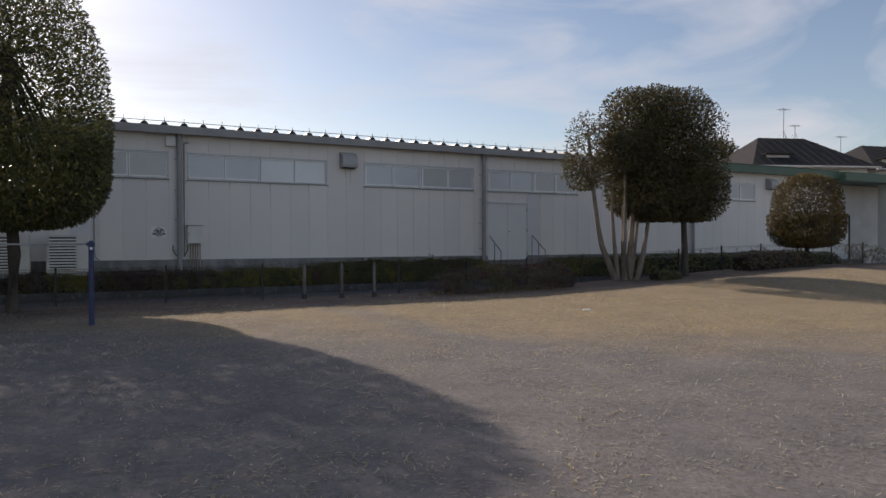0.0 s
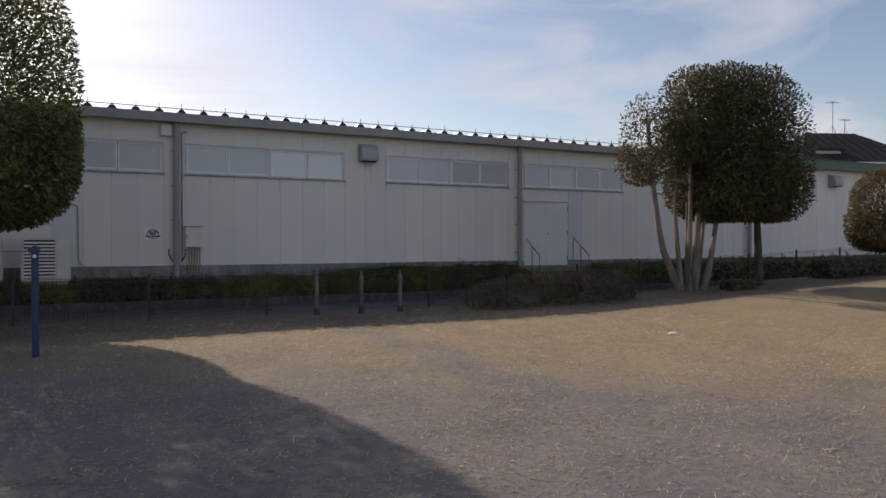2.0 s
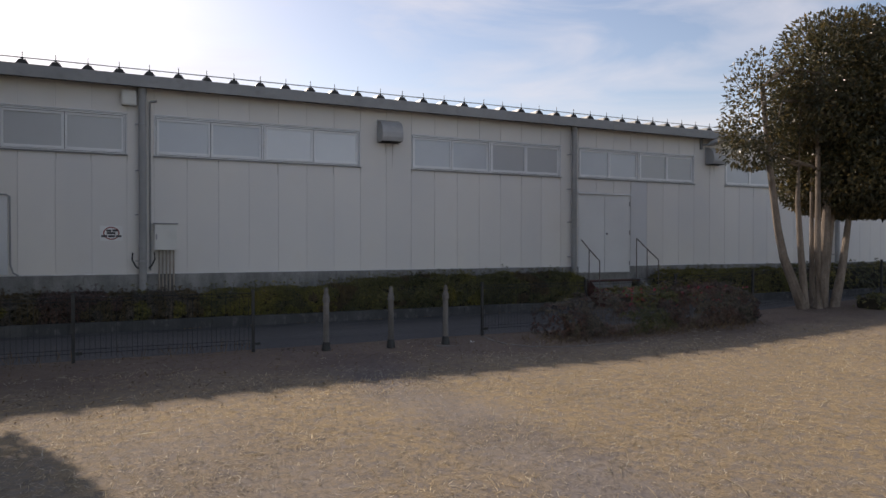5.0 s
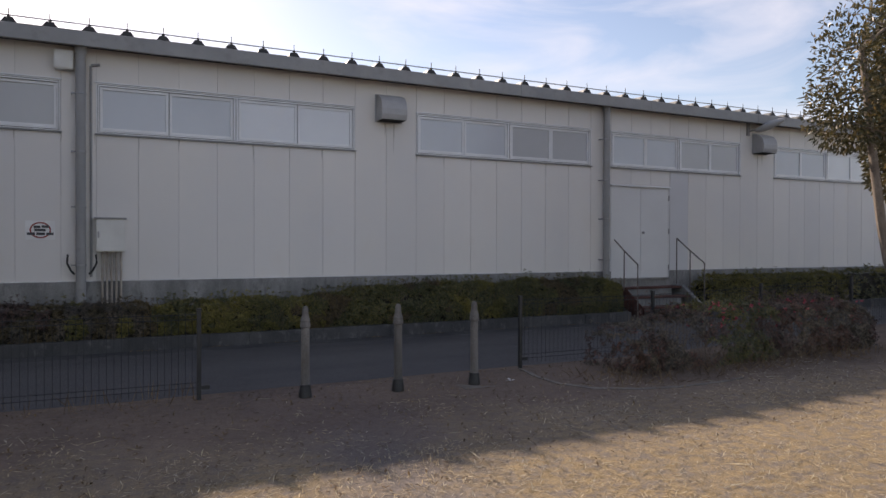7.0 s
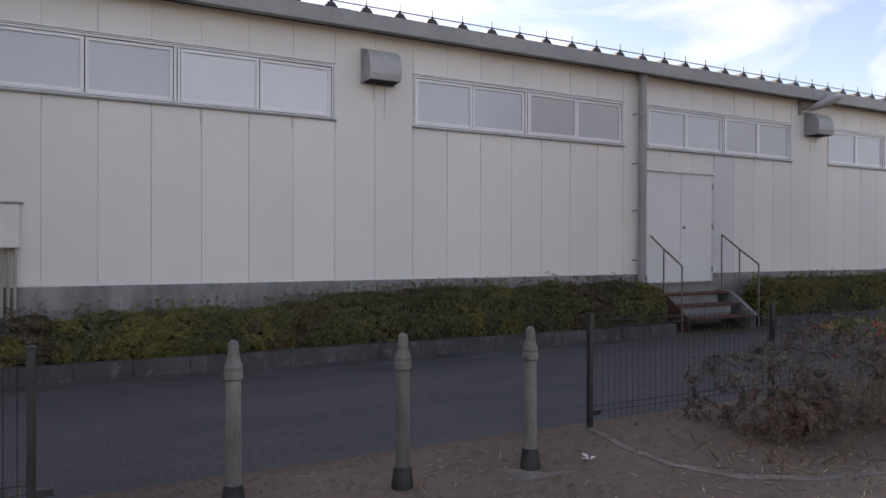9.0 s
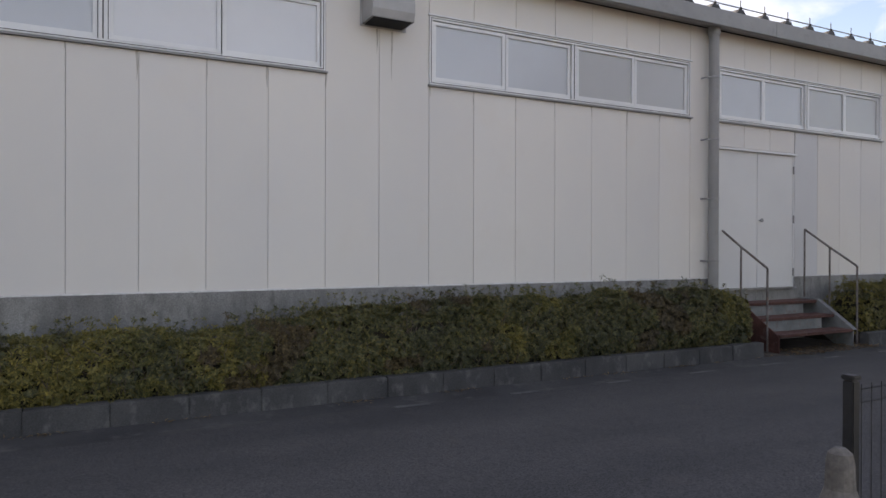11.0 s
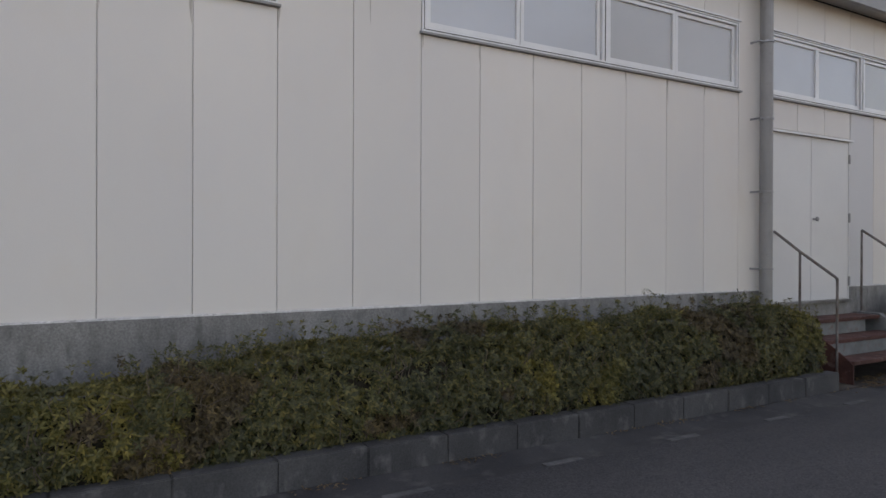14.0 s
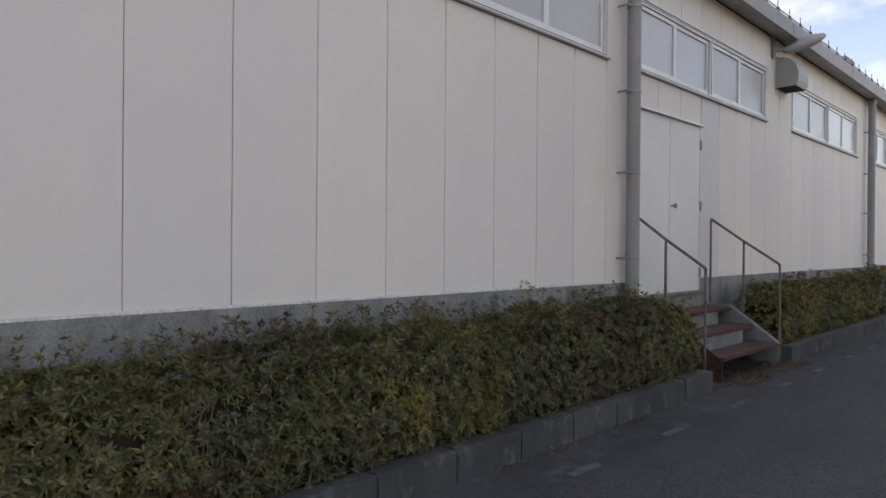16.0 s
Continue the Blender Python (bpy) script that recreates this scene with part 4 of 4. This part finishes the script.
tree("evergreen_tree", "clipped evergreen tree on many pale leaning stems", (15.25, 16.9, gz),
     [([(-0.22, 0.05, -0.1), (-0.5, 0.1, 0.55), (-0.74, 0.15, 1.1), (-0.86, 0.2, 1.7), (-1.02, 0.28, 3.05), (-1.1, 0.4, 4.7)], 0.115),
      ([(-0.1, 0.1, -0.1), (-0.27, 0.1, 1.2), (-0.38, 0.1, 2.3), (-0.3, 0.1, 4.4)], 0.08),
      ([(0.05, -0.1, -0.1), (-0.02, -0.1, 1.2), (0.06, -0.05, 2.4), (0.1, 0, 5.0)], 0.085),
      ([(0.12, 0.1, -0.1), (0.1, 0.12, 1.2), (0.2, 0.2, 3.2)], 0.07),
      ([(0.28, 0, -0.1), (0.34, 0, 1.2), (0.45, 0, 2.6), (0.6, 0, 4.8)], 0.12),
      ([(0.4, 0.1, -0.1), (0.6, 0.1, 1.0), (0.85, 0.1, 2.8)], 0.085),
      ([(0.5, -0.1, -0.1), (0.8, -0.1, 0.9), (1.2, -0.05, 2.6)], 0.11)],
     [((1.6, 0, 3.6), (1.5, 1.5, 2.8, 1.6), 0.76, 4.6), ((0.4, 0, 4.75), (1.0, 0.95, 1.55, 1.2), 0.17, 3.2), ((-1.15, 0.5, 4.05), (0.64, 0.64, 1.45, 1.05), 0.042, 2.4)], 66000, 0.115, M_LEAF_OAK, M_BARK, 12, "park trees", 0.55)
gz = lawn_z(17.6, 16.5)
tree("evergreen_tree", "clipped evergreen tree on one dark trunk", (17.6, 16.5, gz),
     [([(0.05, 0, -0.1), (0.02, 0, 1.0), (-0.05, 0, 2.2), (0, 0, 4.0)], 0.13)],
     [((-0.05, 0, 3.4), (1.25, 1.2, 2.6, 1.5), 1.0, 4.0)], 20000, 0.115, M_LEAF_OAK, M_DARKBARK, 13, "park trees")
gz = lawn_z(24.5, 16.8)
tree("evergreen_tree", "low round clipped evergreen tree", (24.5, 16.8, gz),
     [([(0, 0, -0.1), (0.02, 0, 0.6), (0, 0, 1.6)], 0.12)],
     [((0.0, 0, 2.0), (1.15, 1.15, 1.55, 1.25), 1.0, 2.8)], 24000, 0.10, M_LEAF_ROUND, M_DARKBARK, 14, "park trees", 0.28)
tree("pine_tree", "far dark conifer beyond the roofs", (53.0, 45.0, -0.45),
     [([(0, 0, -0.1), (0.1, 0, 5.0), (0, 0, 10.5)], 0.22)],
     [((0.0, 0, 9.2), (1.9, 1.9, 2.4, 2.2), 1.0, 1.8)], 2600, 0.4, M_LEAF_OAK, M_DARKBARK, 17, "", 0.6)


def hedge(name, label, x0, x1, y0, y1, base, height, spots, leaf_size, mats, seed, dense=1.0, category="hedge", low=1.0, solid=True):
    """A clipped hedge: a core coloured dark as its shaded inside, twigs, and whorls of leaves over front and top."""
    rng = np.random.default_rng(seed)
    t = thing(name, label, category, ((x0 + x1) / 2, (y0 + y1) / 2, base))
    ox, oy = (x0 + x1) / 2, (y0 + y1) / 2

    def top(x, y):
        return height * (low + (1 - low) * smooth(x0, x0 + (x1 - x0) * 0.45, x)) * (1 - 0.16 * abs((y - oy) / (oy - y0)) ** 3 - 0.18 * smooth(0.35, 0.0, min(x - x0, x1 - x) + 0.02) + 0.13 * noise.noise(Vector((x * 1.3, y * 2, seed))) + 0.07 * noise.noise(Vector((x * 4, y * 4, seed))))
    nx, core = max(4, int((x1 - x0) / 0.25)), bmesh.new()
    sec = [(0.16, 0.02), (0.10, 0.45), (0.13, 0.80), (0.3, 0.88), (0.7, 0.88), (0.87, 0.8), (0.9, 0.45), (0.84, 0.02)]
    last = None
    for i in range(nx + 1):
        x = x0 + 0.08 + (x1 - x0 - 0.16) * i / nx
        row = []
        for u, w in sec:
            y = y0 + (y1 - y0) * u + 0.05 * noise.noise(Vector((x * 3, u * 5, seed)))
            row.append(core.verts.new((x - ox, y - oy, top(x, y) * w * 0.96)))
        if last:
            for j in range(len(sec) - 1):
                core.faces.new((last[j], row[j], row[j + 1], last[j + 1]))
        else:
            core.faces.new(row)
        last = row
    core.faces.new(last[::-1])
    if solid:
        part("shade_core", core, M_CORE, t)
    else:
        core.free()
    twigs = bmesh.new()
    for _ in range(int((x1 - x0) * 22 * dense)):
        x, y = rng.uniform(x0 + 0.1, x1 - 0.1), y0 + (y1 - y0) * (0.02 + 0.4 * rng.random() ** 2)
        z = rng.uniform(0.02, 0.7) * height
        d = Vector((rng.normal() * 0.5, -abs(rng.normal()) * 0.3, 0.6 + rng.random())).normalized() * rng.uniform(0.1, 0.26)
        p_ = Vector((x - ox, y - oy, z))
        tube(twigs, [p_, p_ + d * 0.5 + Vector((rng.normal() * 0.05, -0.02, rng.normal() * 0.03)), p_ + d], [0.0042, 0.003, 0.0015], 4)
    tagged(part("twigwork", twigs, M_TWIG, t), kind="stuff")
    sets = [([], [], []) for _ in mats]
    n_ = int((x1 - x0) * spots)
    for _ in range(n_):
        x, shoot = rng.uniform(x0, x1), 0.0
        s = rng.random()
        if s < 0.56:      # front
            w = rng.random() ** 0.8
            y = y0 + (y1 - y0) * (0.10 - 0.10 * math.sin(3.1 * w)) + rng.normal() * 0.03
            z, out_ = top(x, y) * w, Vector((rng.normal() * 0.5, -1.0, 0.35 + 0.5 * w))
        elif s < 0.94:    # top
            y = rng.uniform(y0 + 0.02, y1 - 0.02)
            z, out_ = top(x, y) * (0.93 + 0.07 * rng.random()), Vector((rng.normal() * 0.5, -0.2 + rng.normal() * 0.4, 1.0))
            if rng.random() < 0.06:
                shoot = rng.uniform(0.04, 0.18)
                z += shoot
        else:             # ends
            x = x0 if rng.random() < 0.5 else x1
            y = rng.uniform(y0, y1)
            z, out_ = top(x, y) * rng.random(), Vector((1.0 if x == x1 else -1.0, rng.normal() * 0.4, 0.4))
        hole = noise.noise(Vector((x * 2.2, y * 2.2, z * 3 + seed)))
        if hole < (-0.44 if solid else -0.30) and (s < 0.56 or not solid) and rng.random() < (0.72 if solid else 1.0):
            continue
        g = noise.noise(Vector((x * 0.55, 3.0, seed))) + 0.6 * noise.noise(Vector((x * 2.5, z * 3, seed + 4)))
        which = min(len(mats) - 1, max(0, int((g + 0.62) * len(mats) * 0.8)))
        out_.normalize()
        q = out_.to_track_quat("Z", "Y")
        turn = rng.random() * 6.28
        m5 = int(rng.integers(5, 8))
        if shoot:         # a young shoot: leaves up the stem
            for j in range(9):
                a = turn + 2.4 * j
                P_, A_, N_ = sets[which]
                P_.append((x - ox, y - oy, z - shoot * j / 8))
                A_.append(Vector((math.cos(a), math.sin(a), 0.5)))
                N_.append(Vector((0, 0, 1)))
        for j in range(m5):
            a = turn + 6.283 * j / m5 + rng.normal() * 0.2
            d = q @ Vector((math.cos(a), math.sin(a), 0.2 + rng.normal() * 0.3)).normalized()
            P_, A_, N_ = sets[which]
            P_.append((x - ox, y - oy, z))
            A_.append(d)
            N_.append(out_)
    for (P_, A_, N_), m_ in zip(sets, mats):
        if P_:
            part("foliage", leaf_mesh("foliage", np.array(P_), unit(np.array(A_)), unit(np.array(N_)), leaf_size, leaf_size * 0.38, m_, 0.14), m_, t)
    return t


H, Y, D, T = M_LEAF_HEDGE, M_LEAF_YELLOW, M_LEAF_DULL, M_LEAF_DRY
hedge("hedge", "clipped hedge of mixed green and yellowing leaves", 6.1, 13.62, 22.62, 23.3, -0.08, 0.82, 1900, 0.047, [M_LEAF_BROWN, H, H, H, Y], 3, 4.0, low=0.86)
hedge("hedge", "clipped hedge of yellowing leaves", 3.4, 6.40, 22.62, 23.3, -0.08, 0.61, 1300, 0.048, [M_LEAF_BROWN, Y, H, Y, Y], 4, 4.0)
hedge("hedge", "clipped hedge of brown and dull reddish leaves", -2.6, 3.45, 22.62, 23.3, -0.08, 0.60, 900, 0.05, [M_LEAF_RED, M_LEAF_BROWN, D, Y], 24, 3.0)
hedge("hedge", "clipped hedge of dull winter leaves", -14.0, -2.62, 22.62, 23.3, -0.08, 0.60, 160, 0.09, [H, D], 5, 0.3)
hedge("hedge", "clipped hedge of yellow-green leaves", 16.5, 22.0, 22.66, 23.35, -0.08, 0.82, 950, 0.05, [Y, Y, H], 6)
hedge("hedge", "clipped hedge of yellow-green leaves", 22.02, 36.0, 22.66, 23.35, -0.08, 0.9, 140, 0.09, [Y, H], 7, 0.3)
hedge("shrub", "low spreading shrub with dull leaves and a few pink flowers", 8.3, 12.7, 16.15, 17.12, 0.03, 0.74, 1100, 0.045, [M_LEAF_RED, D, M_LEAF_RED, H], 8, 6.0, "shrub", low=0.72, solid=False)
hedge("shrub", "dry tan clipped shrub", 20.6, 24.4, 16.3, 17.15, lawn_z(22, 16.5) - 0.05, 0.72, 300, 0.06, [T, D], 9, 2.0, "shrub")
hedge("shrub", "twiggy grey-brown bare shrub", 26.0, 28.8, 16.2, 17.15, lawn_z(27, 16.5) - 0.05, 0.85, 160, 0.05, [D, T], 10, 8.0, "shrub", solid=False)
hedge("shrub", "small dark low shrub", 15.9, 16.9, 15.9, 16.5, lawn_z(16.4, 16.2) - 0.04, 0.32, 250, 0.06, [H], 15, 1.0, "shrub")
fl = np.random.default_rng(21)
fp = np.column_stack([fl.uniform(9.6, 12.4, 110), fl.uniform(16.12, 16.9, 110), fl.uniform(0.45, 0.80, 110)])
fp = np.repeat(fp, 5, 0)
tagged(new("pink_blossom", leaf_mesh("pink_blossom", fp, unit(fl.normal(size=(550, 3))), unit(fl.normal(size=(550, 3))), 0.035, 0.03, M_FLOWER)), "few pink blossoms on the shrub", "flowers", kind="stuff")

# dry grass blades and straw on the lawn
gr = np.random.default_rng(31)
n_ = 300000
px = gr.uniform(-3, 22, n_)
py = gr.uniform(0.5, 17.3, n_)
keep = (py + 0.75 * np.maximum(px, -4) + gr.normal(size=n_) * 2.6) > 10.5
px, py = px[keep], py[keep]
dens = np.array([noise.noise(Vector((a * 0.8, b * 0.8, 5.0))) for a, b in zip(px, py)])
keep = dens + gr.normal(size=len(px)) * 0.3 - 0.9 * np.clip((py - 13.9) / 1.5, 0, 1) > -0.1
px, py = px[keep], py[keep]
pz = np.array([lawn_z(a, b) + 0.004 for a, b in zip(px, py)])
ax_ = unit(np.column_stack([gr.normal(size=(len(px), 2)), np.abs(gr.normal(size=len(px))) * 0.28]))
tagged(new("dry_grass", leaf_mesh("dry_grass", np.column_stack([px, py, pz]), ax_, np.tile([0, 0, 1.0], (len(px), 1)), 0.065, 0.0055, M_STRAW, 0.2)), "short dry straw-coloured grass blades", "grass", kind="stuff")
n_ = 70000
px, py = gr.uniform(-4, 12, n_), 0.8 + 15.5 * gr.random(n_) ** 1.3
keep = np.array([noise.noise(Vector((a * 1.1, b * 1.1, 9.0))) + 0.5 * noise.noise(Vector((a * 4, b * 4, 2.0))) for a, b in zip(px, py)]) + gr.normal(size=n_) * 0.25 > 0.0
px, py = px[keep], py[keep]
pz = np.array([lawn_z(a, b) + 0.005 for a, b in zip(px, py)])
k = len(px)
tagged(new("straw_chaff", leaf_mesh("straw_chaff", np.column_stack([px, py, pz]), unit(np.column_stack([gr.normal(size=(k, 2)), np.abs(gr.normal(size=k)) * 0.16])), np.tile([0, 0, 1.0], (k, 1)), 0.06, 0.009, M_STRAW, 0.15)), "pale broken straw strewn over the grey earth", "straw", kind="stuff")
n_ = 420
tx, ty = gr.uniform(-3, 12, n_), gr.uniform(2, 17, n_)
tz = np.array([lawn_z(a, b) + 0.006 for a, b in zip(tx, ty)])
tagged(new("fallen_twigs", leaf_mesh("fallen_twigs", np.column_stack([tx, ty, tz]), unit(np.column_stack([gr.normal(size=(n_, 2)), np.full(n_, 0.04)])), np.tile([0, 0, 1.0], (n_, 1)), 0.22, 0.009, M_STRAW, 0.5)), "thin fallen twigs and stalks on the earth", "twigs", kind="stuff")
wd = 260
wx, wy = gr.uniform(-6, 3.6, wd), gr.uniform(17.0, 17.35, wd)
tagged(new("tall_weeds", leaf_mesh("tall_weeds", np.column_stack([wx, wy, np.full(wd, -0.02)]), unit(np.column_stack([gr.normal(size=(wd, 2)) * 0.35, np.ones(wd)])), unit(gr.normal(size=(wd, 3))), 0.26, 0.008, M_LEAF_DRY, 0.3)), "dry tall weeds along the fence", "weeds", kind="stuff")
wx, wy = gr.uniform(7.6, 12.5, 700), gr.uniform(15.7, 16.6, 700)
tagged(new("tall_weeds", leaf_mesh("tall_weeds", np.column_stack([wx, wy, [lawn_z(a, b) for a, b in zip(wx, wy)]]), unit(np.column_stack([gr.normal(size=(700, 2)), np.abs(gr.normal(size=700)) + 0.3])), unit(gr.normal(size=(700, 3))), 0.17, 0.01, M_LEAF_DRY, 0.3)), "brown dead weeds around the shrub", "weeds", kind="stuff")

litter = thing("paper_scrap", "small crumpled white paper scrap on the grass", "litter", (9.2, 11.3, lawn_z(9.2, 11.3)))
sc = boxed(-0.09, 0.09, -0.05, 0.05, 0.0, 0.025, bevel=0.008)
for v in sc.verts:
    v.co.z += 0.02 * noise.noise(v.co * 20)
part("scrap", sc, M_PAPER, litter)
litter = thing("white_leaf", "pale torn leaf scrap lying on the earth", "litter", (6.88, 16.62, lawn_z(6.88, 16.62)))
part("scrap", leaf_mesh("scrap", np.array([[0, 0, 0.01], [0, 0, 0.01], [0, 0.01, 0.01]]), unit(np.array([[1, 0.1, 0.2], [-1, 0.2, 0.15], [0.1, 1, 0.2]])), np.tile([0, 0, 1.0], (3, 1)), 0.08, 0.036, M_SEAL), None, litter)


# ---- houses behind ----
def hip_house(at, w, d, h, roof_h, turn, label):
    t = thing("house", label, "house", at, "houses beyond")
    t.rotation_euler = (0, 0, radians(turn))
    part("wall", boxed(-w / 2, w / 2, -d / 2, d / 2, 0, h), M_STUCCO, t)
    r = bmesh.new()
    o, e = 0.6, w * 0.22
    b_ = [r.verts.new(p) for p in ((-w / 2 - o, -d / 2 - o, h), (w / 2 + o, -d / 2 - o, h), (w / 2 + o, d / 2 + o, h), (-w / 2 - o, d / 2 + o, h))]
    c_ = [r.verts.new(p) for p in ((-e, 0, h + roof_h), (e, 0, h + roof_h))]
    for q in ((b_[0], b_[1], c_[1], c_[0]), (b_[1], b_[2], c_[1]), (b_[2], b_[3], c_[0], c_[1]), (b_[3], b_[0], c_[0]), (b_[3], b_[2], b_[1], b_[0])):
        r.faces.new(q)
    ro = part("roof", r, M_TILE, t)
    for i in range(14):
        s = -0.47 + 0.94 * i / 13
        x = s * (w + 1.0)
        xe = max(-e, min(e, x))
        k_ = 1.0 - max(0.0, (abs(x) - e)) / (w / 2 + o - e)
        part("roof_rib", rod(bmesh.new(), (x, -d / 2 - o, h + 0.03), (x, -(d / 2 + o) * (1 - k_), h + roof_h * k_ + 0.03), 0.018, n=5), M_TILE, ro)
    part("eave_gutter", rod(bmesh.new(), (-w / 2 - o, -d / 2 - o - 0.06, h - 0.03), (w / 2 + o, -d / 2 - o - 0.06, h - 0.03), 0.07, n=8), M_STUCCO, t)
    dormer = part("dormer", boxed(-w * 0.36, -w * 0.16, -d * 0.42, -d * 0.1, h + 0.05, h + 0.95), M_STUCCO, t, "pale dormer under a dark cap")
    part("dormer_roof", boxed(-w * 0.38, -w * 0.14, -d * 0.46, -d * 0.08, h + 0.954, h + 1.06, bevel=0.02), M_TILE, dormer)
    for x in (-w * 0.3, w * 0.15):
        wi = part("window", boxed(x - 0.8, x + 0.8, -d / 2 - 0.04, -d / 2 - 0.003, h - 1.8, h - 0.6), M_ALU, t)
        part("pane", boxed(x - 0.72, x + 0.72, -d / 2 - 0.06, -d / 2 - 0.042, h - 1.72, h - 0.68), M_GLASS, wi)
    return t


def antenna(at, h, arms):
    t = thing("antenna", "thin television antenna on a roof mast", "antenna", at, "roof antennas")
    part("mast", rod(bmesh.new(), (0, 0, 0), (0, 0, h), 0.03, n=6), M_STEEL, t)
    part("boom", rod(bmesh.new(), (-0.55, 0, h - 0.1), (0.55, 0, h - 0.05), 0.012, n=6), M_STEEL, t)
    for i in range(arms):
        x = -0.5 + 1.0 * i / (arms - 1)
        part("element", rod(bmesh.new(), (x, -0.35, h - 0.08), (x, 0.35, h - 0.08), 0.008, n=5), M_STEEL, t)
    for a in (0, 2.1, 4.2):
        part("stay", rod(bmesh.new(), (0, 0, 0.7), (0.5 * math.cos(a), 0.5 * math.sin(a), 0), 0.014, n=5), M_STEEL, t)


hip_house((48.5, 35.5, -0.45), 9.0, 7.5, 7.4, 2.7, -20, "pale two-storey house with a dark hipped tile roof")
hip_house((62.0, 35.5, -0.45), 10.0, 8.0, 7.7, 2.6, -12, "pale two-storey house with ribbed dark tile roof")
antenna((48.8, 35.5, 9.55), 2.5, 6)
antenna((50.2, 35.5, 9.55), 1.3, 6)
antenna((57.0, 36, 8.3), 2.2, 5)

# ---- pieces: wall panels and kerb blocks ----
def panel_mesh(w, h, mat):
    bm = bmesh.new()
    g, c, d = 0.0028, 0.003, 0.0135
    o = [(g, 0), (w - g, 0), (w - g, h), (g, h)]
    i_ = [(g + c, c), (w - g - c, c), (w - g - c, h - c), (g + c, h - c)]
    rings_ = [[bm.verts.new((x, y, z)) for x, z in q] for q, y in ((o, d), (o, c), (i_, 0.0))]
    for u, v in zip(rings_, rings_[1:]):
        for j in range(4):
            bm.faces.new((u[j], u[(j + 1) % 4], v[(j + 1) % 4], v[j]))
    bm.faces.new(rings_[-1])
    return mesh_of("panel", bm, mat)


meshes = {}
def panel(x, w, z0, z1, mat=M_PANEL):
    key = (round(w, 3), round(z1 - z0, 3), mat.name)
    if key not in meshes:
        meshes[key] = panel_mesh(w, z1 - z0, mat)
    part("panel", meshes[key], None, wall_south).location = (x, WALL, z0)


def columns(a, b, k_):
    return [(a + (b - a) * i / k_, (b - a) / k_) for i in range(k_)]


for a, b in BAYS:
    for x, w in columns(a, b, 7):
        panel(x, w, WIN_Z1 + 0.024, EAVE)
        if DOOR[0] - 0.02 < x + w / 2 < DOOR[1]:
            panel(x, w, DOOR[3] + 0.055, WIN_Z0 - 0.032)
        else:
            beside_door = DOOR[1] < x + w / 2 < DOOR[1] + w
            panel(x + 0.01 * beside_door, w - 0.01 * beside_door, PLINTH, WIN_Z0 - 0.032, M_PANEL_GREY if beside_door else M_PANEL)
for a, b in zip([X0] + [b for _, b in BAYS], [a for a, _ in BAYS] + [X1]):
    k_ = max(1, round((b - a) / 0.65))
    for x, w in columns(a, b, k_):
        panel(x, w, PLINTH, EAVE)

kerb = tagged(thing("kerb", "row of dark weathered concrete kerb blocks", "kerb"), kind="structure")
kb = boxed(0.001, 0.677, 0, 0.16, 0, 0.29, bevel=0.009)
kb = mesh_of("kerb_block", kb, M_KERB)
for i in range(64):
    x = 13.79 - 0.678 * (i + 1)
    part("kerb_block", kb, None, kerb).location = (x, 22.5 + 0.004 * math.sin(i * 2.3), -0.335 + 0.004 * math.sin(i * 5.1))
for i in range(30):
    part("kerb_block", kb, None, kerb).location = (16.4 + 0.678 * i, 22.5 + 0.004 * math.sin(i * 1.7), -0.335)
mk = mesh_of("gutter_mark", boxed(-0.19, 0.19, -0.04, 0.04, -0.01, 0.006, bevel=0.003), M_PALE)
marks = tagged(thing("gutter_marks", "short pale worn strips set along the gutter edge", "road marking"), kind="structure")
for i in range(12):
    part("gutter_mark", mk, None, marks).location = (7.8 + 1.39 * i, 22.08, -0.272)
